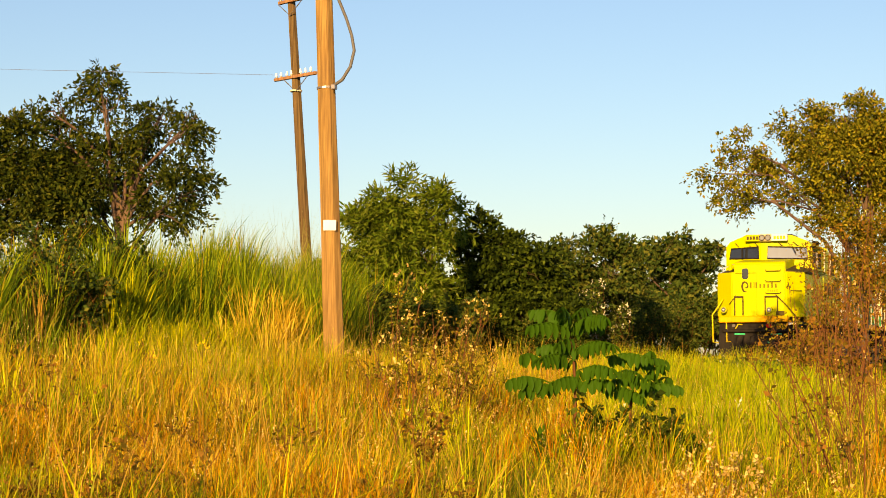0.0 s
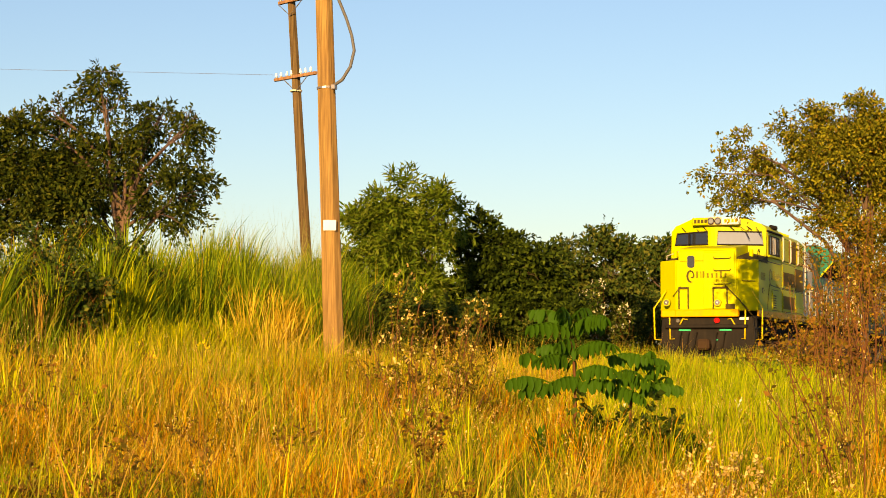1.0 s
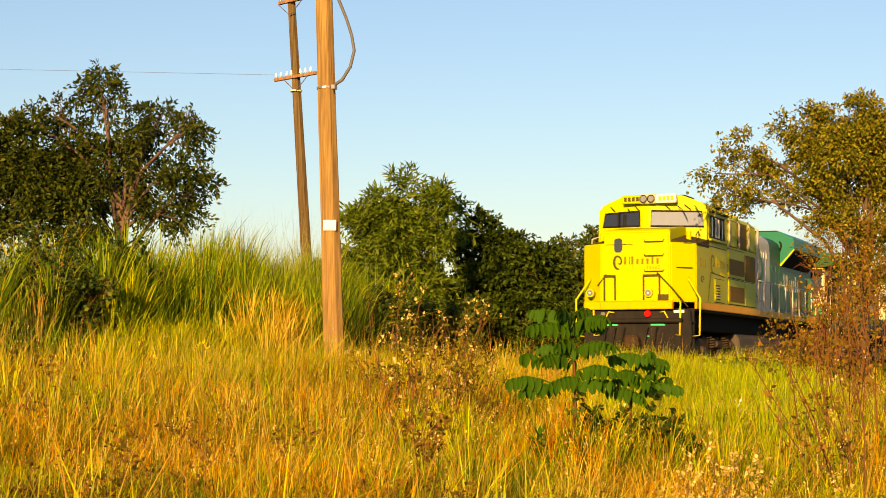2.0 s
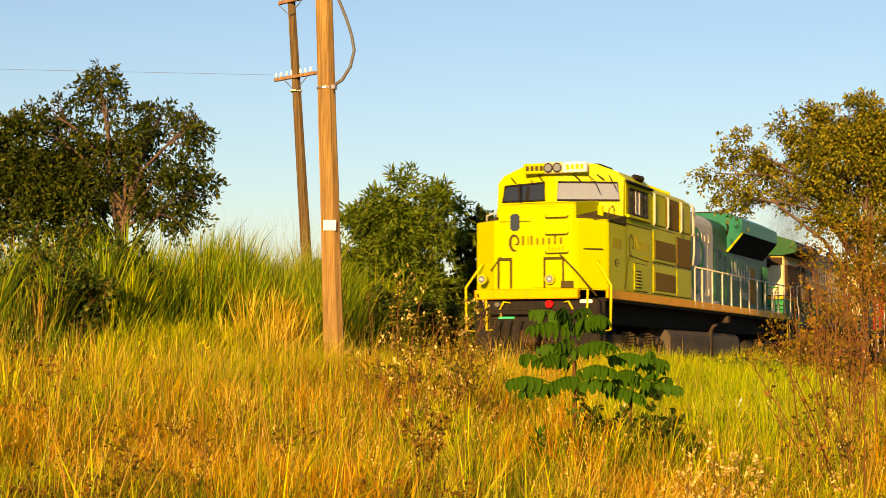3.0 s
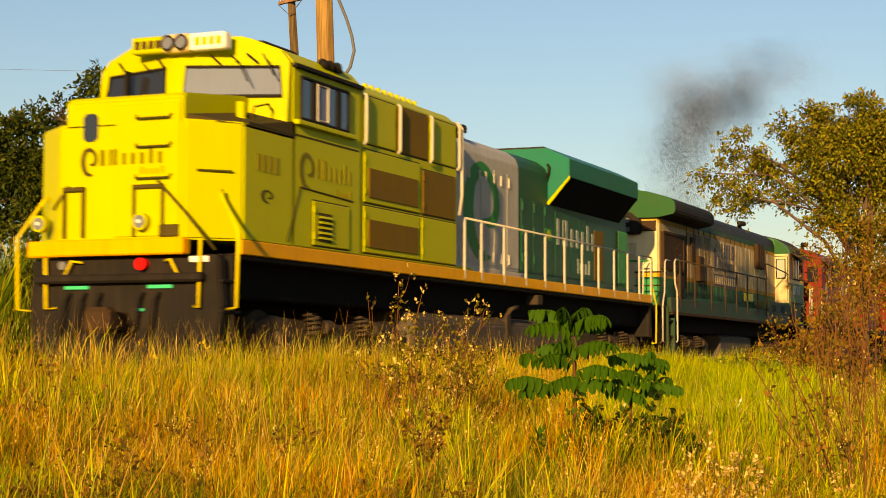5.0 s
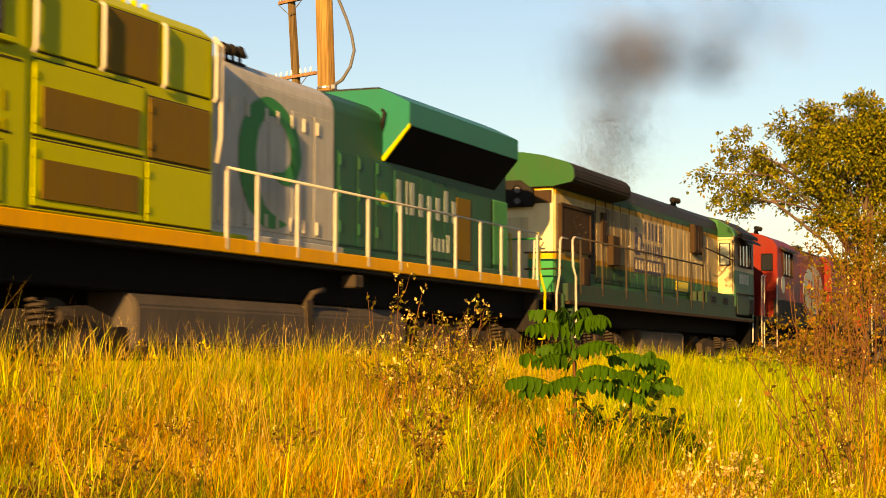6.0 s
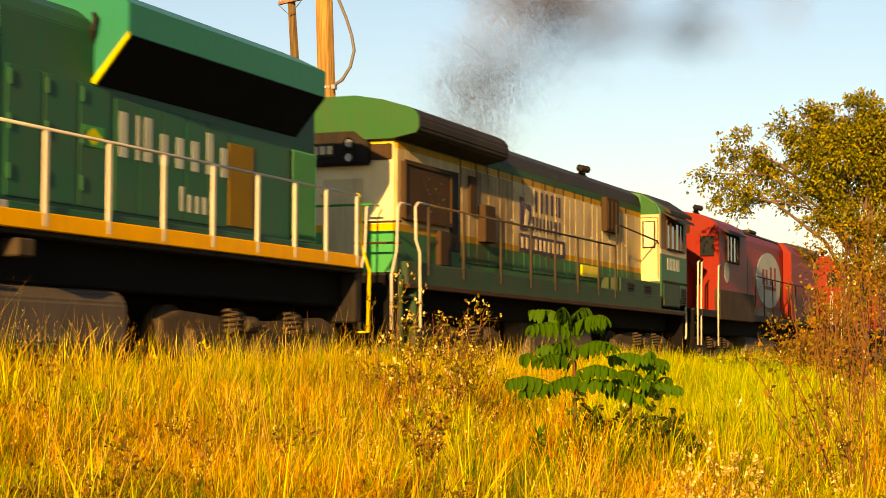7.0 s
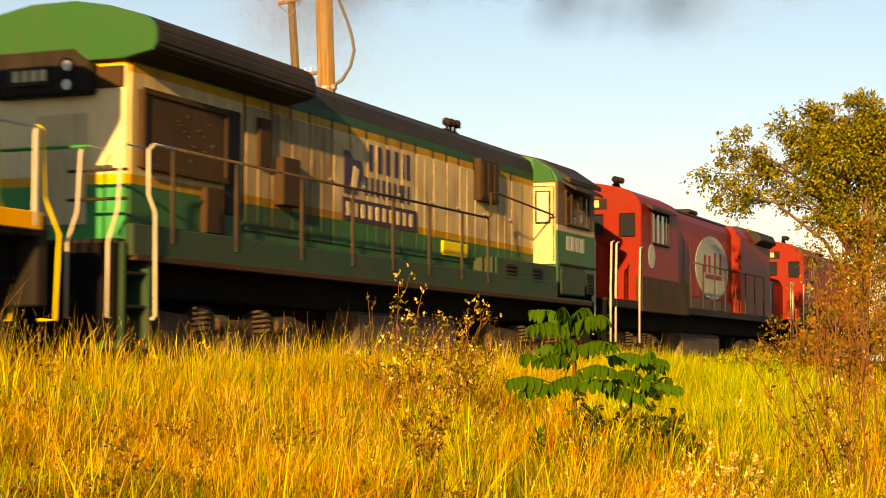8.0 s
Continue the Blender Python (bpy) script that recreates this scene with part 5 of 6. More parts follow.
        for k, z in enumerate((0.55, 0.95, 1.35)):
            part("step", box(-0.4, 0.1, min(y - sg * 0.45, y), max(y - sg * 0.45, y), z - 0.02, z + 0.02, 0.008), BLACK, t)
        part("step_side", box(-0.12, -0.06, min(y - sg * 0.5, y), max(y - sg * 0.5, y), 0.45, 1.7, 0.01), BLACK, t)
    part("notice_plate", box(-0.44, -0.41, 0.22, 0.5, 1.60, 1.68, 0.006), WHITE, t, "small white notice plate")
    part("nose_brace", tube([(-0.57, 0.92, 2.68), (-0.55, 0.5, 2.25), (-0.46, 0.1, 1.75)], 0.02, 6), DARK_LETTER, t, "dark sloping rail", True)
    part("nose_brace", tube([(-0.52, 2.35, 2.66), (-0.5, 2.6, 2.35)], 0.018, 6), DARK_LETTER, t, "dark sloping rail", True)
    # cab
    prof = [(0.0, 1.92), (0.0, 4.55), (0.16, 4.72), (0.72, 4.94), (2.42, 4.94), (2.98, 4.72), (3.14, 4.55), (3.14, 1.92)]
    cab = part("cab", prism(prof, 1.5, 3.78, "x", 0.02), YELLOW, t, "yellow driver's cab")
    def face(y, z, out=0.0):
        """A place on the raked, swept-back cab front."""
        e = max(0.0, 1.6 - y, y - 1.77)
        return (1.02 + 0.20 * e + (z - 3.4) * 0.09 - out, y, z)
    for ys in ([(1.6, 3.4), (0.02, 3.4), (0.02, 4.54), (0.16, 4.71), (0.72, 4.93), (1.6, 4.93)], [(1.77, 3.4), (1.6, 3.4), (1.6, 4.93), (1.77, 4.93)], [(3.12, 3.4), (1.77, 3.4), (1.77, 4.93), (2.42, 4.93), (2.98, 4.71), (3.12, 4.54)]):
        bm = bmesh.new()
        fr = [bm.verts.new(face(y, z)) for y, z in ys]
        bk = [bm.verts.new((1.55, y, z)) for y, z in ys]
        bm.faces.new(fr)
        bm.faces.new(bk[::-1])
        for q in range(len(ys)):
            w2 = (q + 1) % len(ys)
            bm.faces.new((fr[q], bk[q], bk[w2], fr[w2]))
        bmesh.ops.recalc_face_normals(bm, faces=bm.faces[:])
        part("cab_front", bm, YELLOW, cab)
    window(cab, [face(1.54, 4.07, 0.006), face(0.10, 4.04, 0.006), face(0.16, 4.46, 0.006), face(1.52, 4.50, 0.006)], "windscreen", BLACK, SKY_PANE, 0.05)
    window(cab, [face(2.98, 4.09, 0.006), face(1.84, 4.08, 0.006), face(1.86, 4.50, 0.006), face(2.92, 4.46, 0.006)], "windscreen", BLACK, GLASS, 0.05)
    part("wiper", tube([(1.10, 0.78, 4.62), (1.06, 0.62, 4.5), (1.05, 0.48, 4.22)], 0.012, 5), BLACK, cab, "black wiper arm")
    part("wiper", tube([(1.16, 0.3, 4.62), (1.15, 0.22, 4.5), (1.16, 0.12, 4.3)], 0.012, 5), BLACK, cab, "black wiper arm")
    part("wiper", tube([(1.08, 2.2, 4.58), (1.06, 2.1, 4.46)], 0.012, 5), BLACK, cab, "black wiper arm")
    nb = part("number_board", box(0.93, 1.12, 1.80, 2.32, 4.70, 4.94, 0.02), YELLOW, cab, "yellow number board with dark bars")
    number_bars(nb, (0.93, 2.26, 4.76), (0, -1, 0), (0, 0, 1), 4, 0.085, 0.12, DARK_LETTER, (-1, 0, 0))
    nb = part("number_board", box(0.93, 1.12, 0.78, 1.36, 4.70, 4.94, 0.02), WHITE, cab, "white number board with pale bars")
    number_bars(nb, (0.93, 1.27, 4.76), (0, -1, 0), (0, 0, 1), 4, 0.085, 0.12, ORANGE, (-1, 0, 0))
    hb = part("headlight_box", box(0.92, 1.12, 1.36, 1.80, 4.69, 4.95, 0.02), BUFF, cab, "pale headlight box")
    for y in (1.47, 1.69):
        part("headlight", disc((0.9, y, 4.82), 0.09, 0.05, "x", 20), LAMP_GLASS, hb, "round clear headlight")
        part("lamp_ring", tube([(0.872, y + 0.1 * math.cos(k * math.pi / 8), 4.82 + 0.1 * math.sin(k * math.pi / 8)) for k in range(17)], 0.014, 5), BLACK, hb)
    # cab side
    w0 = window(cab, [(1.72, -0.012, 3.76), (3.30, -0.012, 3.76), (3.30, -0.012, 4.36), (1.72, -0.012, 4.36)], "side_window", BLACK, GLASS, 0.05)
    for u in (2.12, 2.95):
        part("window_frame", box(u - 0.06, u + 0.06, -0.04, -0.005, 3.77, 4.34, 0.006), BLACK, w0, "black window post")
    part("window_sash", box(2.22, 2.56, -0.03, -0.014, 3.82, 4.3, 0.006), SKY_PANE, w0, "pale sliding sash")
    part("sash_frame", tube([(2.22, -0.03, 3.8), (2.22, -0.03, 4.32), (2.56, -0.03, 4.32), (2.56, -0.03, 3.8), (2.22, -0.03, 3.8)], 0.022, 6), PALE_RAIL, w0, "white sash frame")
    part("cab_sill", box(1.55, 3.5, -0.08, 0.02, 3.66, 3.73, 0.01), YELLOW, cab)
    part("rain_gutter", box(1.5, 3.8, -0.06, 0.01, 4.47, 4.53, 0.01), BLACK, cab)
    part("side_panel", box(0.2, 3.7, -0.006, 0.01, 3.5, 3.53, 0.003), DARK_LETTER, cab)
    hatch(cab, 2.15, 3.35, 1.98, 2.62, 0.0, YELLOW, "side_hatch")
    part("louvre_back", box(2.28, 2.74, -0.032, -0.02, 2.04, 2.46, 0.004), DARK_LETTER, cab)
    for k in range(5):
        part("louvre_slat", prism([(-0.06, 2.075 + 0.076 * k), (-0.03, 2.115 + 0.076 * k), (-0.03, 2.075 + 0.076 * k)], 2.3, 2.72, "x", 0.0), YELLOW, cab)
    for u0, z0, u1, z1 in ((1.35, 1.98, 1.75, 2.78), (1.75, 2.78, 3.5, 2.72)):
        part("panel_seam", tube([(u0, -0.002, z0), (u1, -0.002, z1)], 0.014, 5), DARK_LETTER, cab)
    emblem(cab, 1.95, -0.002, 3.02, 0.24, 0.26, FRONT_LETTER)
    name_bars("TiTxxxTx", 0.42, flank(2.25, -0.004, 2.95), OLIVE_LETTER, cab, "faint olive plain painted bar", squeeze=0.72)
    name_bars("Txxxii", 0.2, flank(2.9, -0.004, 2.72), OLIVE_LETTER, cab, "faint olive plain painted bar")
    number_bars(cab, (0.45, 0.0, 2.88), (1, 0, 0), (0, 0, 1), 4, 0.13, 0.24, OLIVE_LETTER, (0, -1, 0))
    emblem(cab, 0.75, -0.002, 2.55, 0.17, 0.09, DARK_LETTER, name="badge")
    part("roof_unit", box(2.1, 3.2, 0.8, 1.8, 4.93, 5.02, 0.04), ROOF_DARK, cab)
    horn_cluster(cab, 3.1, 0.2, 4.60)
    part("roof_box", box(2.55, 3.5, 0.16, 0.5, 4.55, 4.70, 0.03), YELLOW, cab, "yellow roof equipment box")
    part("windscreen_post", box(0.985, 1.10, 2.42, 2.47, 4.10, 4.48, 0.008), BLACK, cab, "black windscreen divider")
    for y0, y1 in ((2.75, 2.62), (2.0, 1.88), (1.15, 1.0), (0.62, 0.45)):
        part("wiper_arm", tube([face(y0, 4.66, 0.05), face(y1, 4.52, 0.05)], 0.016, 5), BLACK, cab, "black wiper bracket")
    # wide equipment section behind the cab
    prof2 = [(0.02, 1.92), (0.02, 4.46), (0.22, 4.62), (0.7, 4.78), (2.3, 4.78), (2.8, 4.62), (3.0, 4.46), (3.0, 1.92)]
    eq = part("equipment_hood", prism(prof2, 3.78, 7.8, "x", 0.02), YELLOW, t, "yellow full-width equipment hood")
    for u0, u1, z0, z1, mat in ((3.92, 6.12, 1.98, 2.70, YELLOW), (3.92, 6.12, 2.76, 3.58, YELLOW), (6.2, 7.74, 1.98, 2.70, YELLOW), (6.25, 7.7, 2.76, 3.5, BROWN_GRILLE)):
        hatch(eq, u0, u1, z0, z1, 0.02, mat, "equipment_door")
    for u0, u1, z0, z1 in ((4.06, 6.0, 2.06, 2.50), (4.06, 6.0, 2.84, 3.30)):
        part("filter_grille", box(u0, u1, -0.02, 0.0, z0, z1, 0.006), BROWN_GRILLE, eq, "brown mesh filter")
    for u0, u1, mat in ((3.95, 5.1, YELLOW), (5.22, 6.45, BROWN_GRILLE), (6.55, 7.7, YELLOW)):
        hatch(eq, u0, u1, 3.68, 4.42, 0.02, mat, "upper_hatch")
    for u in (3.86, 5.16, 6.5, 7.74):
        part("grab_bar", tube([(u, -0.02, 3.64), (u, -0.06, 3.7), (u, -0.06, 4.4), (u, -0.02, 4.44)], 0.026, 6), PALE_RAIL, eq, "pale vertical grab bar", True)
    part("grab_bar", tube([(7.84, -0.02, 2.86), (7.88, -0.05, 3.2), (7.88, -0.05, 4.4), (7.8, 0.02, 4.5)], 0.028, 6), PALE_RAIL, eq, "pale vertical grab bar", True)
    for k in range(9):
        part("roof_bolt", disc((4.6 + 0.25 * k, 0.32, 4.68), 0.05, 0.08, "z", 8), YELLOW, eq)
    # long hood
    hood_prof = [(0.5, 1.74), (0.5, 4.22), (0.56, 4.38), (0.76, 4.53), (1.15, 4.61), (1.85, 4.61), (2.24, 4.53), (2.44, 4.38), (2.5, 4.22), (2.5, 1.74)]
    grey = part("grey_hood", prism(hood_prof, 7.8, 12.35, "x", 0.015), GREY, t, "grey engine hood section")
    green = part("green_hood", prism(hood_prof, 12.35, 20.1, "x", 0.015), GREEN, t, "dark green engine hood section")
    emblem(grey, 10.25, 0.480, 3.12, 0.95, 0.92, EMBLEM_GREEN, name="emblem")
    for u in (8.35, 8.75, 9.1, 9.55, 10.1, 10.45, 10.9, 11.3, 11.75):
        for z in ((3.82, 2.3) if int(u * 20) % 3 else (3.8, 2.95, 2.2)):
            part("door_hinge", box(u - 0.035, u + 0.035, 0.46, 0.51, z - 0.1, z + 0.1, 0.008), PALE_RAIL, grey, "pale door latch")
    for k in range(6):
        part("hood_door", box(8.05 + 0.72 * k, 8.72 + 0.72 * k, 0.485, 0.505, 2.15, 4.0, 0.006), GREY, grey)
    part("walkway_box", box(7.9, 12.3, 0.30, 0.52, 1.74, 2.05, 0.015), GREY, grey)
    part("walkway_box", box(12.3, 20.0, 0.30, 0.52, 1.74, 2.05, 0.015), GREEN, green)
    part("walkway_box", box(7.82, 9.2, 0.26, 0.5, 1.76, 2.02, 0.015), YELLOW, grey, "yellow box on the walkway")
    horn_cluster(grey, 9.5, 0.7, 4.52)
    for u in (12.5, 13.2, 13.9):
        part("hood_door", box(u, u + 0.64, 0.482, 0.505, 2.12, 3.6, 0.008), GREEN, green)
        for z in (2.4, 2.95, 3.45):
            part("door_hinge", box(u + 0.02, u + 0.07, 0.455, 0.49, z - 0.09, z + 0.09, 0.006), GREEN, green)
    for k in range(5):
        part("hood_door", box(14.65 + 0.56 * k, 15.18 + 0.56 * k, 0.484, 0.505, 2.12, 3.5, 0.008), GREEN, green)
    part("screen_door", box(17.45, 18.15, 0.478, 0.505, 2.15, 3.3, 0.008), BROWN_GRILLE, green, "brown louvred door")
    part("air_grille", box(19.3, 20.1, 0.478, 0.505, 2.1, 3.4, 0.006), SHADE_BLACK, green, "dark barred air grille")
    for k in range(7):
        part("grille_bar", box(19.33 + 0.115 * k, 19.38 + 0.115 * k, 0.455, 0.49, 2.08, 3.42, 0.006), GRILLE_GREEN, green)
    name_bars("TiTxxxTx", 0.80, flank(14.70, 0.478, 2.80), LETTER_GREY, green, "pale grey plain painted bar", squeeze=0.86)
    name_bars("Txxxii", 0.46, flank(16.16, 0.478, 2.25), LETTER_GREY, green, "pale grey plain painted bar", squeeze=0.76)
    bd = part("badge", prism([(13.95, 2.85), (14.4, 2.85), (14.4, 3.1), (13.95, 3.1)], 0.474, 0.484, "y", 0.0), EMBLEM_GREEN, green, "green badge with a yellow lozenge")
    part("lozenge", prism([(13.99, 2.975), (14.175, 2.87), (14.36, 2.975), (14.175, 3.08)], 0.468, 0.474, "y", 0.0), YELLOW, bd)
    wing_prof = [(0.5, 3.62), (0.02, 4.18), (0.02, 4.57), (0.52, 4.82), (2.48, 4.82), (2.98, 4.57), (2.98, 4.18), (2.5, 3.62)]
    wing = part("radiator_wing", prism(wing_prof, 14.2, 19.5, "x", 0.012), LIGHT_GREEN, t, "bright green overhanging radiator section")
    part("wing_edge", prism([(0.47, 3.60), (0.0, 4.15), (0.0, 4.22), (0.53, 3.64)], 14.165, 14.21, "x", 0.004), YELLOW, wing, "yellow warning edge")
    bm = bmesh.new()
    vs = [bm.verts.new(p) for p in ((14.24, 0.012, 4.175), (19.46, 0.012, 4.175), (19.46, 0.49, 3.615), (14.24, 0.49, 3.615))]
    bm.faces.new(vs)
    part("radiator_intake", bm, SHADE_BLACK, wing, "radiator intake mesh, blackened for the shade under the wing")
    part("wing_roof", box(14.3, 19.4, 0.62, 2.38, 4.81, 4.87, 0.02), ROOF_DARK, wing)
    part("lifting_eye", tube([(14.18, 0.52, 4.1), (14.1, 0.46, 4.25), (14.12, 0.44, 4.4), (14.18, 0.5, 4.46)], 0.03, 6), BLACK, green)
    part("rear_lamp_box", box(19.5, 20.15, 0.9, 2.1, 4.3, 4.55, 0.03), BLACK, green)
    handrail(t, (8.15, 8.98, 10.17, 11.4, 12.56, 13.8, 15.0, 16.2, 17.4, 18.5, 19.5, 20.56), 0.0, 1.76, 2.84, PALE_RAIL)
    handrail(t, (8.15, 10.17, 12.56, 15.0, 17.4, 20.56), 3.04, 1.76, 2.84, PALE_RAIL)
    for y in (0.02, 0.62):
        part("rear_handrail", tube([(20.7, y, 0.75), (20.95, y - 0.03, 0.75), (21.0, y - 0.03, 1.7), (20.75, y, 2.1), (20.7, y, 2.84), (20.6, y, 2.86)], 0.02, 8), YELLOW_RAIL, t, "yellow tubular end rail", True)
    part("end_plate", box(20.75, 20.95, 0.1, 2.95, 0.9, 1.9, 0.02), BLACK, t)
    part("hose_box", box(12.1, 12.4, 0.0, 0.25, 1.42, 1.62, 0.02), RUNGEAR, t)
    for u0, u1 in ((6.4, 11.0), (11.06, 14.6)):
        tank = prism([(0.24, 0.5), (0.42, 0.34), (2.64, 0.34), (2.82, 0.5), (2.82, 0.98), (2.74, 1.1), (2.6, 1.17), (0.46, 1.17), (0.32, 1.1), (0.24, 0.98)], u0, u1, "x", 0.03)
        part("fuel_tank", tank, TANK_PAINT, t, "dusty grey fuel tank")
    part("filler_neck", tube([(11.0, 0.3, 1.1), (11.05, 0.2, 1.3), (11.3, 0.14, 1.36)], 0.045, 10), RUNGEAR, t, "dusty fuel filler neck", True)
    part("tank_strap", box(10.9, 11.12, 0.215, 0.26, 0.5, 1.2, 0.01), RUNGEAR, t)
    bogie(t, 1.7)
    bogie(t, 16.2)
    return t


def hood_engine(t, o, red, end):
    """Running gear, deck and rails shared by the two older engines; o: where the leading step stands."""
    part("underframe", box(o + 0.4, end - 0.4, 0.5, 2.55, 1.1, 1.60, 0.03), SHADE_BLACK, t, "underframe in near-black that stands for shade")
    part("side_sill", box(o + 0.5, end - 0.3, 0.0, 0.12, 1.55, 1.74 if red else 1.94, 0.015), SKIRT_GREEN if not red else BLACK, t)
    if not red:
        part("sill_lip", box(o + 0.55, end - 0.35, -0.02, 0.1, 1.5, 1.58, 0.008), RUST, t)
    part("side_sill", box(o + 0.5, end - 0.3, 2.94, 3.06, 1.55, 1.74, 0.015), RUST if not red else BLACK, t)
    part("deck", box(o + 0.3, end - 0.2, 0.1, 2.96, 1.66, 1.75, 0.01), BLACK, t)
    # Solid block fills the lit gaps under this deck with painted shade.
    part("undergear_shade", box(o + 0.9, end - 0.9, 0.95, 2.1, 0.3, 1.12, 0.03), SHADE_BLACK, t)
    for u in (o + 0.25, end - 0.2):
        part("end_plate", box(u, u + 0.1, 0.1, 2.95, 0.55, 1.7, 0.02), SHADE_BLACK, t)
    coupler(t, o + 0.25, -1)
    coupler(t, end - 0.2, 1)
    L = end - o
    bogie(t, o + 1.6, 1.65)
    bogie(t, end - 5.0, 1.65)
    tank = prism([(0.4, 0.45), (0.55, 0.3), (2.5, 0.3), (2.65, 0.45), (2.65, 1.02), (2.5, 1.1), (0.55, 1.1), (0.4, 1.02)], o + L * 0.40, o + L * 0.62, "x", 0.03)
    part("fuel_tank", tank, TANK_PAINT, t, "dusty grey fuel tank")


def striped_engine():
    o, end = 22.0, 41.1
    t = anchor("locomotive", (S_ROWS[0][1], SIDE, 0), "weathered cream and green striped diesel locomotive", "locomotive", "engines of the train")
    ENGINES.append(t)
    hood_engine(t, o, False, end)
    v = 0.5
    # long hood with a rounded roof
    prof = [(v, 1.75), (v, 4.18), (0.57, 4.43), (0.85, 4.61), (1.3, 4.68), (1.76, 4.68), (2.2, 4.61), (2.48, 4.43), (2.55, 4.18), (2.55, 1.75)]
    hood = part("engine_hood", prism(prof, 23.2, 38.4, "x", 0.012), LIVERY, t, "cream hood with green and yellow stripes, darker at the front")
    wing = [(0.5, 4.04), (0.07, 4.12), (0.02, 4.20), (0.02, 4.36), (0.06, 4.46), (0.18, 4.55), (0.7, 4.71), (1.2, 4.80), (1.86, 4.80), (2.36, 4.71), (2.88, 4.55), (3.0, 4.46), (3.04, 4.36), (3.04, 4.20), (2.99, 4.12), (2.55, 4.04)]
    w = part("radiator_cowl", prism(wing, 23.05, 27.4, "x", 0.03), ROOF_DARK, t, "sooty overhanging radiator cowl")
    part("cowl_front", prism([(y, z) for y, z in wing], 23.0, 23.06, "x", 0.0), MID_GREEN, w, "green curved cowl front")
    rb = part("radiator_box", box(23.35, 25.5, 0.43, 0.52, 2.72, 3.7, 0.015), RUST, hood, "brown rusty radiator shutter")
    for u0, u1, z0, z1 in ((23.35, 25.5, 3.64, 3.72), (23.35, 25.5, 2.70, 2.78), (23.35, 23.43, 2.78, 3.64), (25.42, 25.5, 2.78, 3.64)):
        part("shutter_frame", box(u0, u1, 0.405, 0.432, z0, z1, 0.006), RUST, rb)
    bolt = random.Random(3)
    for k in range(16):
        part("shutter_bolt", disc((24.2 + bolt.uniform(0, 1.1), 0.426, 2.9 + bolt.uniform(0, 0.6)), bolt.uniform(0.010, 0.022), 0.014, "y", 8), RUNGEAR, rb)
    part("hood_recess", box(25.55, 25.95, 0.47, 0.51, 2.3, 3.75, 0.01), BLACK, hood)
    # hood doors
    k = 26.1
    i = 0
    while k < 37.6:
        wd = 0.62 if i % 3 else 0.78
        part("hood_door", box(k, k + wd - 0.05, 0.478, 0.502, 2.12, 3.88, 0.008), DARK_LIVERY if k < 28.7 else LIVERY, hood)
        for z in (2.5, 3.3, 3.7):
            part("door_hinge", box(k + 0.01, k + 0.04, 0.470, 0.485, z - 0.04, z + 0.04, 0.005), DARK_LIVERY, hood)
        part("door_seam", box(k - 0.045, k - 0.008, 0.488, 0.503, 2.10, 4.06, 0.003), BLACK, hood)
        if i % 3 == 0:
            part("door_rib", box(k + wd * 0.45, k + wd * 0.45 + 0.05, 0.470, 0.485, 2.16, 3.84, 0.008), DARK_LIVERY if k < 28.7 else LIVERY, hood)
        if i % 2:
            part("latch", disc((k + wd - 0.14, 0.468, 3.1), 0.026, 0.03, "y", 10), STEEL, hood)
        k += wd
        i += 1
    part("side_locker", box(26.95, 27.5, 0.33, 0.5, 2.55, 3.25, 0.015), RUST, hood, "rusty side locker")
    part("side_locker", box(26.4, 26.75, 0.42, 0.5, 3.05, 3.75, 0.015), RUST, hood, "rusty side vent")
    part("side_locker", box(24.9, 25.4, 0.4, 0.5, 2.0, 2.62, 0.015), RUST, hood)
    vent = part("side_vent", box(34.95, 35.95, 0.36, 0.5, 3.32, 4.12, 0.015), RUST, hood, "rusty louvred side vent")
    for k in range(3):
        part("vent_slat", box(35.02 + 0.32 * k, 35.24 + 0.32 * k, 0.345, 0.37, 3.38, 4.06, 0.006), RUST, vent)
    name_bars("TTTTiT", 0.62, flank(30.15, 0.472, 3.38), PURPLE, hood, "dark violet plain painted bar", squeeze=0.98)
    name_bars("TTTTTTiTT", 0.42, flank(30.0, 0.472, 2.98), PURPLE, hood, "dark violet plain painted bar", squeeze=0.98)
    sgn = part("sign_band", box(29.2, 32.15, 0.462, 0.476, 2.52, 2.88, 0.003), PURPLE, hood, "violet name band")
    name_bars("TTTTTTTTTT", 0.32, flank(29.3, 0.458, 2.59), CREAM, hood, "cream plain painted bar", squeeze=1.55)
    em = part("emblem", prism([(29.25, 2.95), (29.7, 2.95), (29.95, 3.25), (29.9, 3.5), (29.6, 3.5), (29.45, 3.62), (29.25, 3.62)], 0.462, 0.476, "y", 0.0), PURPLE, hood, "violet emblem")
    part("emblem_cut", prism([(29.5, 3.05), (29.68, 3.05), (29.78, 3.35), (29.6, 3.4)], 0.455, 0.463, "y", 0.0), CREAM, em)
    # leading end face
    # Brighter copy of the hood stripes; the sun on this end is painted in.
    face = part("hood_end", box(23.14, 23.22, 0.54, 2.5, 1.76, 4.1, 0.01), banded("sunlit_end_paint", [(2.5, (0.02, 0.24, 0.07)), (2.62, (0.6, 0.32, 0.02)), (3.98, (0.66, 0.55, 0.30)), (4.12, (0.6, 0.32, 0.02)), (9, (0.03, 0.25, 0.08))], 0.5, 0.25), t, "cream hood end with green and yellow stripes")
    part("door_seam", box(23.12, 23.15, 1.1, 1.85, 2.0, 3.4, 0.006), CREAM, face)
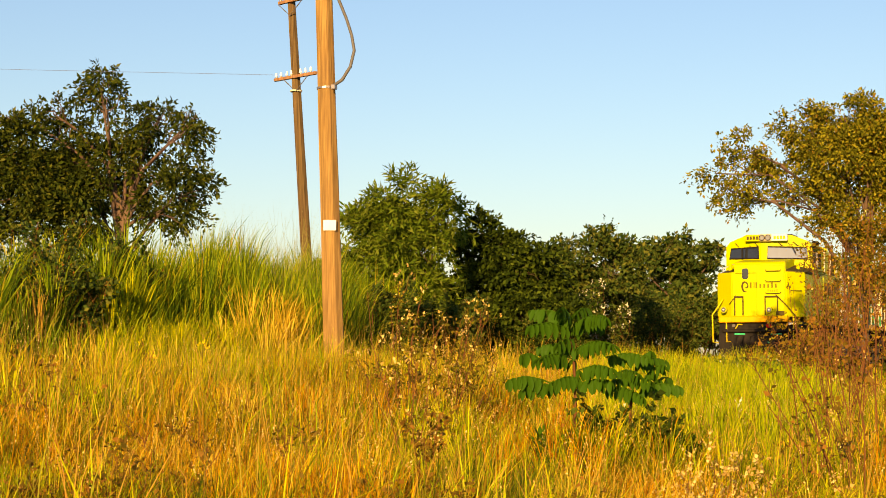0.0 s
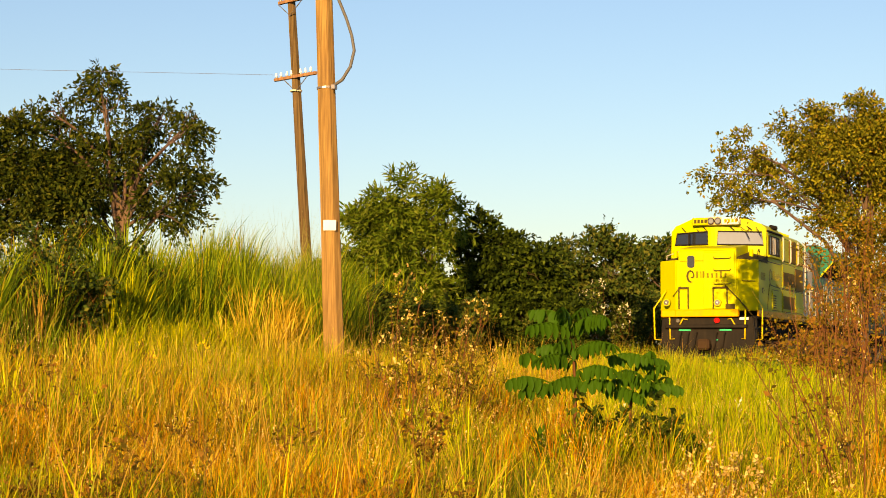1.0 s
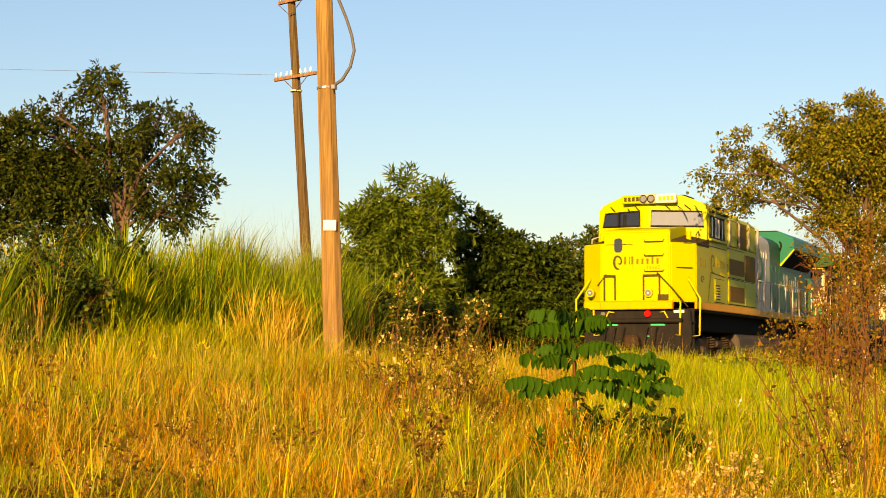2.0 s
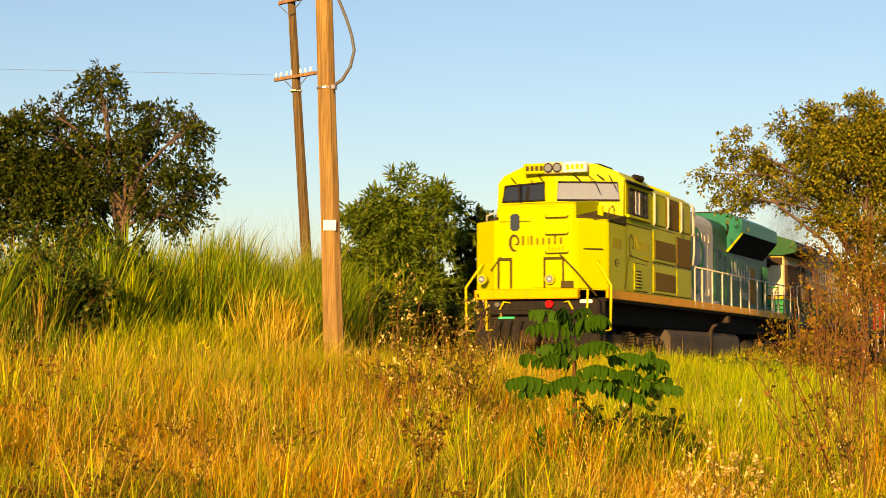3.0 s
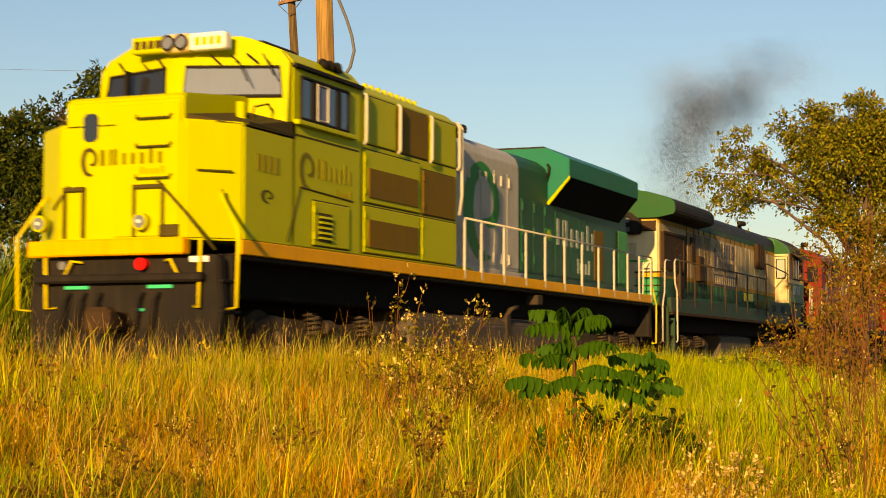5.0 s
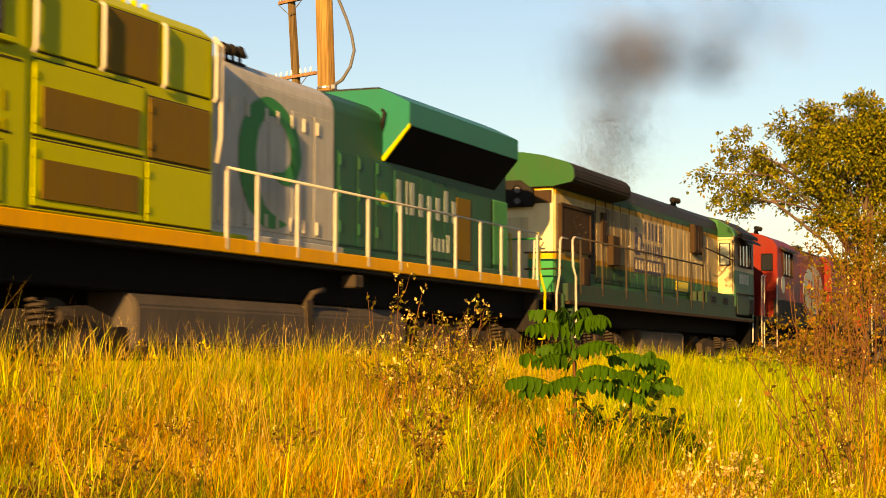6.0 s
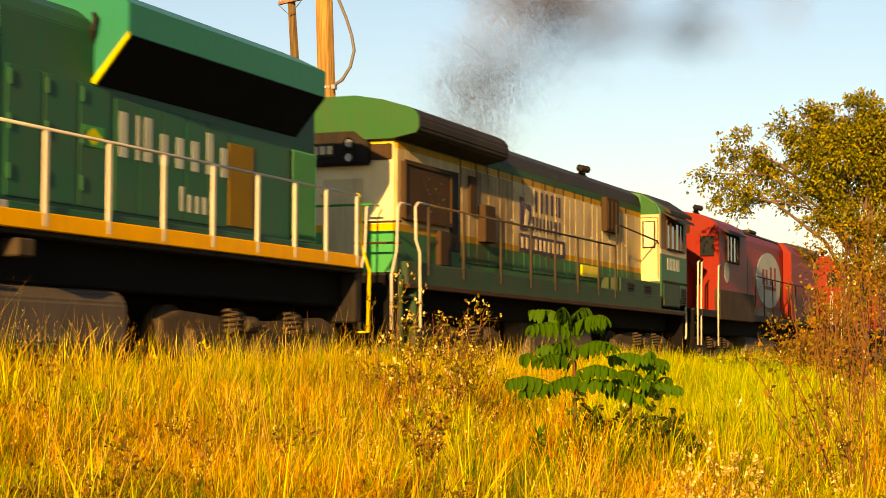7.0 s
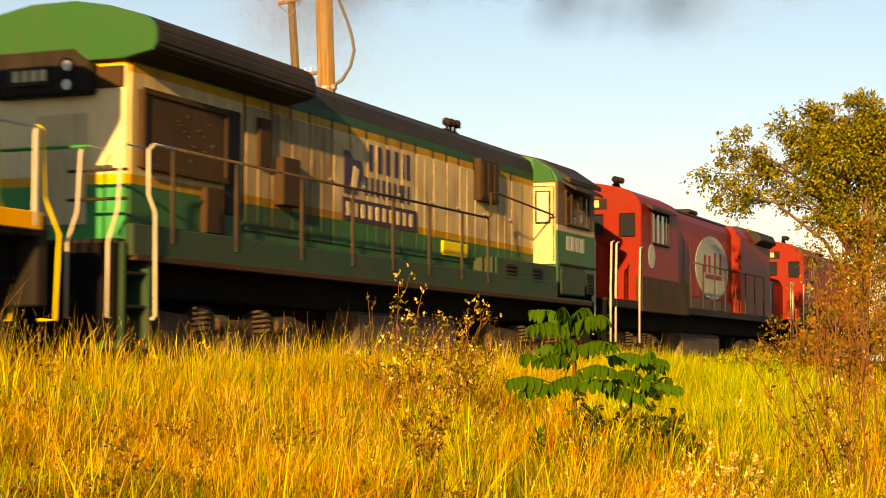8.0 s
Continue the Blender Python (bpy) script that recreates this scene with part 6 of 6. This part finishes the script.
    lb = part("lamp_housing", prism([(0.95, 3.62), (0.95, 4.02), (1.2, 4.22), (2.4, 4.22), (2.4, 3.62)], 22.98, 23.15, "x", 0.03), BLACK, face, "black headlight housing")
    for z in (3.74, 3.98):
        part("headlight", disc((22.96, 1.28, z), 0.068, 0.05, "x", 18), LAMP_GLASS, lb, "round headlight")
        part("lamp_ring", tube([(22.935, 1.28 + 0.1 * math.cos(a * math.pi / 8), z + 0.1 * math.sin(a * math.pi / 8)) for a in range(17)], 0.016, 5), BLACK, lb)
    nb = part("number_board", box(22.95, 22.99, 1.55, 2.2, 3.75, 4.0, 0.01), ROOF_DARK, lb)
    number_bars(nb, (22.95, 2.1, 3.81), (0, -1, 0), (0, 0, 1), 4, 0.1, 0.14, CREAM, (-1, 0, 0))
    part("corner_panel", box(23.1, 23.16, 0.56, 0.95, 3.70, 3.97, 0.008), RUST, face, "brown corner panel")
    # platform rails and steps
    for y in (0.15, 0.72):
        part("end_handrail", tube([(22.35, y, 0.8), (22.2, y, 0.82), (22.2, y, 1.7), (22.4, y, 2.1), (22.45, y, 2.82), (22.55, y, 2.9), (22.95, y, 2.9)], 0.018, 8), PALE_RAIL, t, "worn pale end rail", True)
    part("end_handrail", tube([(22.9, -0.02, 0.8), (22.95, -0.04, 0.85), (22.92, -0.04, 2.1), (22.8, -0.02, 2.3), (22.82, 0.0, 2.85), (22.95, 0.0, 2.93), (23.4, 0.0, 2.93)], 0.02, 8), PALE_RAIL, t, "worn pale end rail", True)
    part("cross_rail", tube([(22.45, 0.6, 2.88), (22.45, 2.5, 2.88)], 0.022, 8), EMBLEM_GREEN, t, "green cross rail", True)
    part("cross_rail", tube([(22.6, 0.15, 2.6), (22.6, 1.0, 2.6)], 0.02, 8), RUST, t, "", True)
    part("cross_rail", tube([(22.6, 0.15, 2.25), (22.6, 1.0, 2.25)], 0.02, 8), RUST, t, "", True)
    for y in (2.1, 2.6):
        part("yellow_end_rail", tube([(22.3, y, 0.9), (22.05, y, 0.92), (22.0, y, 1.75), (22.2, y - 0.05, 2.0), (22.2, y - 0.05, 2.9), (22.4, y - 0.05, 2.92)], 0.022, 8), YELLOW_RAIL, t, "yellow tubular end rail", True)
    for z in (0.55, 0.95, 1.35):
        part("step", box(22.4, 22.9, 0.05, 0.6, z - 0.02, z + 0.02, 0.008), BLACK, t)
    # The darker green puts the leading engine's shadow into the step colour.
    part("step_side", box(22.38, 22.44, 0.05, 0.6, 0.45, 1.72, 0.01), SKIRT_GREEN, t, "green step side, darkened for the leading engine's shadow")
    part("step_side", box(22.9, 22.96, 0.02, 0.6, 0.45, 1.72, 0.01), SKIRT_GREEN, t, "green step side, darkened for the leading engine's shadow")
    handrail(t, (23.4, 25.0, 26.9, 28.6, 30.1, 31.6, 33.1, 34.4), 0.0, 1.74, 2.93, RUNGEAR, "handrail")
    part("handrail", tube([(34.4, 0.0, 2.93), (34.6, 0.02, 3.0), (34.8, 0.1, 3.42), (35.1, 0.1, 3.46), (38.3, 0.06, 3.30), (38.5, 0.04, 3.1)], 0.02, 8), RUNGEAR, t, "", True)
    part("battery_box", box(34.9, 38.4, 0.02, 0.5, 1.6, 2.25, 0.015), SKIRT_GREEN, t, "dark green battery box")
    for u in (35.4, 36.9):
        louvre(t, u, u + 0.6, 1.85, 2.15, 0.02, BLACK, 4)
    part("sand_panel", box(33.3, 34.5, 0.44, 0.5, 2.2, 2.46, 0.01), YELLOW_RAIL, t, "yellow warning panel")
    # cab
    cprof = [(0.0, 1.6), (0.0, 4.05), (0.12, 4.26), (0.5, 4.5), (1.1, 4.64), (1.95, 4.64), (2.55, 4.5), (2.93, 4.26), (3.05, 4.05), (3.05, 1.6)]
    cab = part("cab", prism(cprof, 38.4, 41.0, "x", 0.02), banded("striped_cab_paint", [(3.0, (0.02, 0.10, 0.045)), (3.12, (0.34, 0.28, 0.16)), (4.02, (0.10, 0.075, 0.045)), (9, (0.03, 0.15, 0.055))]), t, "green cab with cream upper half")
    cf = part("cab_wall", box(38.35, 38.42, 0.03, 0.52, 2.3, 4.0, 0.008), CREAM, cab, "cream cab end wall with a door")
    part("cab_wall_top", prism([(0.03, 3.98), (0.13, 4.24), (0.5, 4.48), (0.5, 3.98)], 38.34, 38.41, "x", 0.0), MID_GREEN, cab)
    window(cf, [(38.34, 0.44, 3.15), (38.34, 0.14, 3.15), (38.34, 0.14, 3.8), (38.34, 0.44, 3.8)], "door_window", RUST, LETTER_GREY, 0.045)
    part("door_frame", tube([(38.34, 0.06, 2.36), (38.34, 0.06, 3.9), (38.34, 0.5, 3.9)], 0.012, 5), RUST, cf)
    part("cab_awning", prism([(-0.30, 3.84), (-0.28, 3.90), (0.02, 4.08), (0.02, 4.02)], 38.75, 40.7, "x", 0.0), ROOF_DARK, cab, "dark sun awning over the cab window")
    part("cab_roof", prism([(-0.12, 4.02), (-0.12, 4.12), (0.5, 4.54), (1.1, 4.69), (1.95, 4.69), (2.55, 4.54), (3.17, 4.12), (3.17, 4.02), (2.5, 4.44), (0.55, 4.44)], 38.9, 41.1, "x", 0.0), ROOF_DARK, cab, "sooty cab roof with an overhang")
    sw = window(cab, [(38.9, -0.01, 3.15), (40.5, -0.01, 3.15), (40.5, -0.01, 3.85), (38.9, -0.01, 3.85)], "side_window", RUST, GLASS, 0.05)
    for u in (39.3, 39.75, 40.2):
        part("window_frame", box(u - 0.03, u + 0.03, -0.04, -0.005, 3.17, 3.83, 0.006), RUST, sw)
    number_bars(cab, (39.0, 0.0, 2.62), (1, 0, 0), (0, 0, 1), 4, 0.24, 0.3, LETTER_GREY, (0, -1, 0))
    part("cab_sill", box(38.5, 41.0, -0.03, 0.02, 2.3, 2.34, 0.008), RUST, cab)
    hatch(cab, 38.6, 40.2, 1.7, 2.26, 0.0, SKIRT_GREEN, "cab_hatch")
    louvre(cab, 40.4, 40.9, 1.75, 2.2, 0.0, BLACK, 7)
    horn_cluster(hood, 34.9, 0.95, 4.66)
    part("exhaust_stack", box(28.6, 29.6, 1.25, 1.8, 4.64, 4.80, 0.03), ROOF_DARK, hood, "sooty exhaust stack")
    for y in (0.1, 0.5):
        part("cab_end_rail", tube([(41.2, y, 0.9), (41.3, y, 1.0), (41.3, y, 3.0), (41.1, y, 3.05)], 0.024, 8), PALE_RAIL, t, "", True)
    return t


def red_engine(o, end, lead, with_cab=True):
    t = anchor("locomotive", (S_ROWS[0][1], SIDE, 0), "faded red diesel locomotive with a white oval emblem" if with_cab else "faded red diesel locomotive at the tail of the group", "locomotive", "engines of the train")
    ENGINES.append(t)
    hood_engine(t, o, True, end)
    c = lead
    cprof = [(0.0, 1.75), (0.0, 4.1), (0.12, 4.3), (0.5, 4.5), (1.1, 4.62), (1.95, 4.62), (2.55, 4.5), (2.93, 4.3), (3.05, 4.1), (3.05, 1.75)]
    cab = part("cab", prism(cprof, c, c + 3.6, "x", 0.02), RED, t, "faded red driver's cab")
    nb = part("number_band", box(c - 0.02, c + 0.01, 0.85, 2.2, 3.98, 4.24, 0.006), BLACK, cab, "black number band with pale bars")
    number_bars(nb, (c - 0.02, 1.75, 4.03), (0, -1, 0), (0, 0, 1), 4, 0.14, 0.17, BUFF, (-1, 0, 0))
    window(cab, [(c - 0.015, 0.52, 3.32), (c - 0.015, 0.16, 3.32), (c - 0.015, 0.16, 3.86), (c - 0.015, 0.52, 3.86)], "door_window", BLACK, GLASS, 0.05)
    window(cab, [(c - 0.015, 1.7, 3.4), (c - 0.015, 0.95, 3.4), (c - 0.015, 0.95, 3.85), (c - 0.015, 1.7, 3.85)], "front_window", BLACK, GLASS, 0.05)
    sw = window(cab, [(c + 0.9, -0.01, 3.2), (c + 2.5, -0.01, 3.2), (c + 2.5, -0.01, 4.0), (c + 0.9, -0.01, 4.0)], "side_window", RUST, GLASS, 0.06)
    for u in (c + 1.3, c + 1.75, c + 2.2):
        part("window_frame", box(u - 0.03, u + 0.03, -0.04, -0.005, 3.22, 3.98, 0.006), RUST, sw)
    part("awning", prism([(-0.16, 3.98), (-0.14, 4.06), (0.3, 4.3), (0.3, 4.22)], c + 0.6, c + 2.9, "x", 0.0), ROOF_DARK, cab)
    part("badge", disc((c + 0.95, -0.004, 2.88), 0.3, 0.012, "y", 24), LETTER_GREY, cab, "small round pale badge")
    part("cab_skirt", box(c - 0.02, c + 4.6, -0.03, 0.14, 1.5, 2.36, 0.02), RUNGEAR, t, "dusty battery box")
    horn_cluster(cab, c + 1.0, 0.9, 4.66)
    part("short_hood", prism([(0.75, 1.75), (0.75, 3.0), (0.95, 3.15), (2.1, 3.15), (2.3, 3.0), (2.3, 1.75)], o + 0.9, c, "x", 0.03), RED, t)
    v = 0.5
    prof = [(v, 1.75), (v, 4.16), (0.6, 4.36), (0.9, 4.5), (1.3, 4.54), (1.76, 4.54), (2.15, 4.5), (2.45, 4.36), (2.55, 4.16), (2.55, 1.75)]
    hood = part("engine_hood", prism(prof, c + 3.6, c + 12.0, "x", 0.012), RED_SKIRT, t, "faded red engine hood")
    part("hood_roof", prism([(0.66, 4.42), (0.9, 4.56), (2.15, 4.56), (2.39, 4.42)], c + 3.6, end - 1.2, "x", 0.01), ROOF_DARK, hood)
    part("rear_hood", prism([(0.22, 1.75), (0.22, 4.1), (0.5, 4.45), (2.55, 4.45), (2.83, 4.1), (2.83, 1.75)], c + 12.0, end - 1.2, "x", 0.02), RED, t, "wider red radiator hood")
    part("radiator_cowl", prism([(0.2, 4.0), (-0.02, 4.15), (0.1, 4.4), (0.8, 4.6), (2.25, 4.6), (2.95, 4.4), (3.07, 4.15), (2.85, 4.0)], c + 14.0, end - 1.2, "x", 0.02), ROOF_DARK, t, "sooty radiator cowl")
    part("roof_box", box(c + 8.0, c + 9.0, 0.8, 2.2, 4.54, 4.66, 0.03), ROOF_DARK, hood)
    k = c + 3.9
    while k < c + 11.4:
        part("hood_door", box(k, k + 0.66, 0.48, 0.502, 2.12, 3.9, 0.008), RED, hood)
        k += 0.72
    if with_cab:
        oval = part("emblem", prism([(54.1 + 2.05 * math.cos(a * math.pi / 18), 3.02 + 0.92 * math.sin(a * math.pi / 18)) for a in range(36)], 0.466, 0.478, "y", 0.0), LETTER_GREY, hood, "large pale oval emblem with red bars")
        for du, h in ((-1.1, 0.5), (-0.55, 0.5), (0.15, 0.62), (0.85, 0.62)):
            part("emblem_bar", box(54.1 + du, 54.1 + du + 0.26, 0.455, 0.467, 2.86, 2.86 + h, 0.002), RED, oval)
        part("emblem_bar", box(53.2, 55.2, 0.455, 0.467, 2.7, 2.82, 0.002), RED, oval)
    us = [c + 4.9 + 1.35 * k for k in range(int((end - 1.5 - c - 4.9) / 1.35))]
    handrail(t, us, 0.0, 1.74, 2.95, RED if not with_cab else RUNGEAR)
    for u, y in ((o + 0.35, 0.02), (o + 0.75, 0.02), (c - 0.25, -0.02), (o + 0.35, 0.7)):
        part("end_handrail", tube([(u, y, 0.75), (u + 0.02, y, 2.0), (u + 0.1, y, 3.0), (u + 0.3, y, 3.05)], 0.022, 8), PALE_RAIL, t, "white tubular end rail", True)
    for z in (0.55, 0.95, 1.35):
        part("step", box(o + 0.4, o + 0.9, 0.05, 0.6, z - 0.02, z + 0.02, 0.008), BLACK, t)
    return t


lead_engine()
striped_engine()
red_engine(41.9, 62.4, 44.75)
red_engine(63.3, 83.0, 66.1, False)

# ---- smoke of the second engine ----
PUFFS = []


def make_smoke():
    meshes = []
    for k in range(4):
        for mat, n, r in ((SOOT, 27000, 0.50), (HAZE, 21000, 0.56)):
            p = rng.normal(0, r, (n, 3)) * np.array([1.3, 1.0, 1.0])
            far = np.abs(p[:, 1:]).max(1)
            p *= np.where(far > 0.9, 0.9 * rng.uniform(0.2, 1, n) / np.maximum(far, 0.01), 1.0)[:, None]
            p += 0.12 * np.sin(p[:, [1, 2, 0]] * (5 + k))
            a = rng.normal(0, 1, (n, 3, 3)) * 0.0043
            v = (p[:, None, :] + a).reshape(-1, 3)
            meshes.append(quads_mesh("smoke_puff", v, np.full(n, 3), np.arange(n * 3), mat))
    rnd = random.Random(5)
    for i in range(46):
        te = 0.9 + i * 0.144
        ob = new("smoke_puff", meshes[rnd.randrange(4) * 2 + (0 if i % 3 and te < 6.8 else 1)])
        tagged(ob, "drifting dark diesel exhaust smoke", "smoke", "exhaust puffs", "stuff")
        PUFFS.append((ob, te, *(max(-1.1, min(1.1, rnd.gauss(0, 0.9))) for _ in range(3))))


make_smoke()


def smoke_motion():
    st, sx = [r[0] for r in S_ROWS], [r[1] for r in S_ROWS]
    for ob, te, a, b, c in PUFFS:
        rows = []
        for k in range(33):
            t = k * 0.25
            age = max(0.0, t - te)
            x = float(np.interp(t, st, sx)) + 29.1
            rise = 4.5 * age / (1 + 0.45 * age)
            m = Matrix.Translation((x + age * 0.75 + 0.75 * a * age + 0.40 * age * age, SIDE + 1.53 + 0.3 * b * age ** 1.2, 3.25 + rise + 0.3 * c * min(age, 1.5)))
            rows.append((t, m @ Matrix.Rotation(0.5 * t + a, 4, "Z")))
        walk(ob, rows)


def motions():
    for e in ENGINES:
        walk(e, [(t, Matrix.Translation((s, SIDE, 0))) for t, s in S_ROWS])
    start = S_ROWS[0][1]
    ts = [k * 0.0625 for k in range(129)]
    xs = [float(np.interp(t, [r[0] for r in S_ROWS], [r[1] for r in S_ROWS])) for t in ts]
    for w, u in WHEELS:
        walk(w, [(round(t * 30) / 30, Matrix.Translation((u, 1.53, 0.52)) @ Matrix.Rotation((x - start) / 0.52, 4, "Y")) for t, x in zip(ts, xs)])
    smoke_motion()


motions()
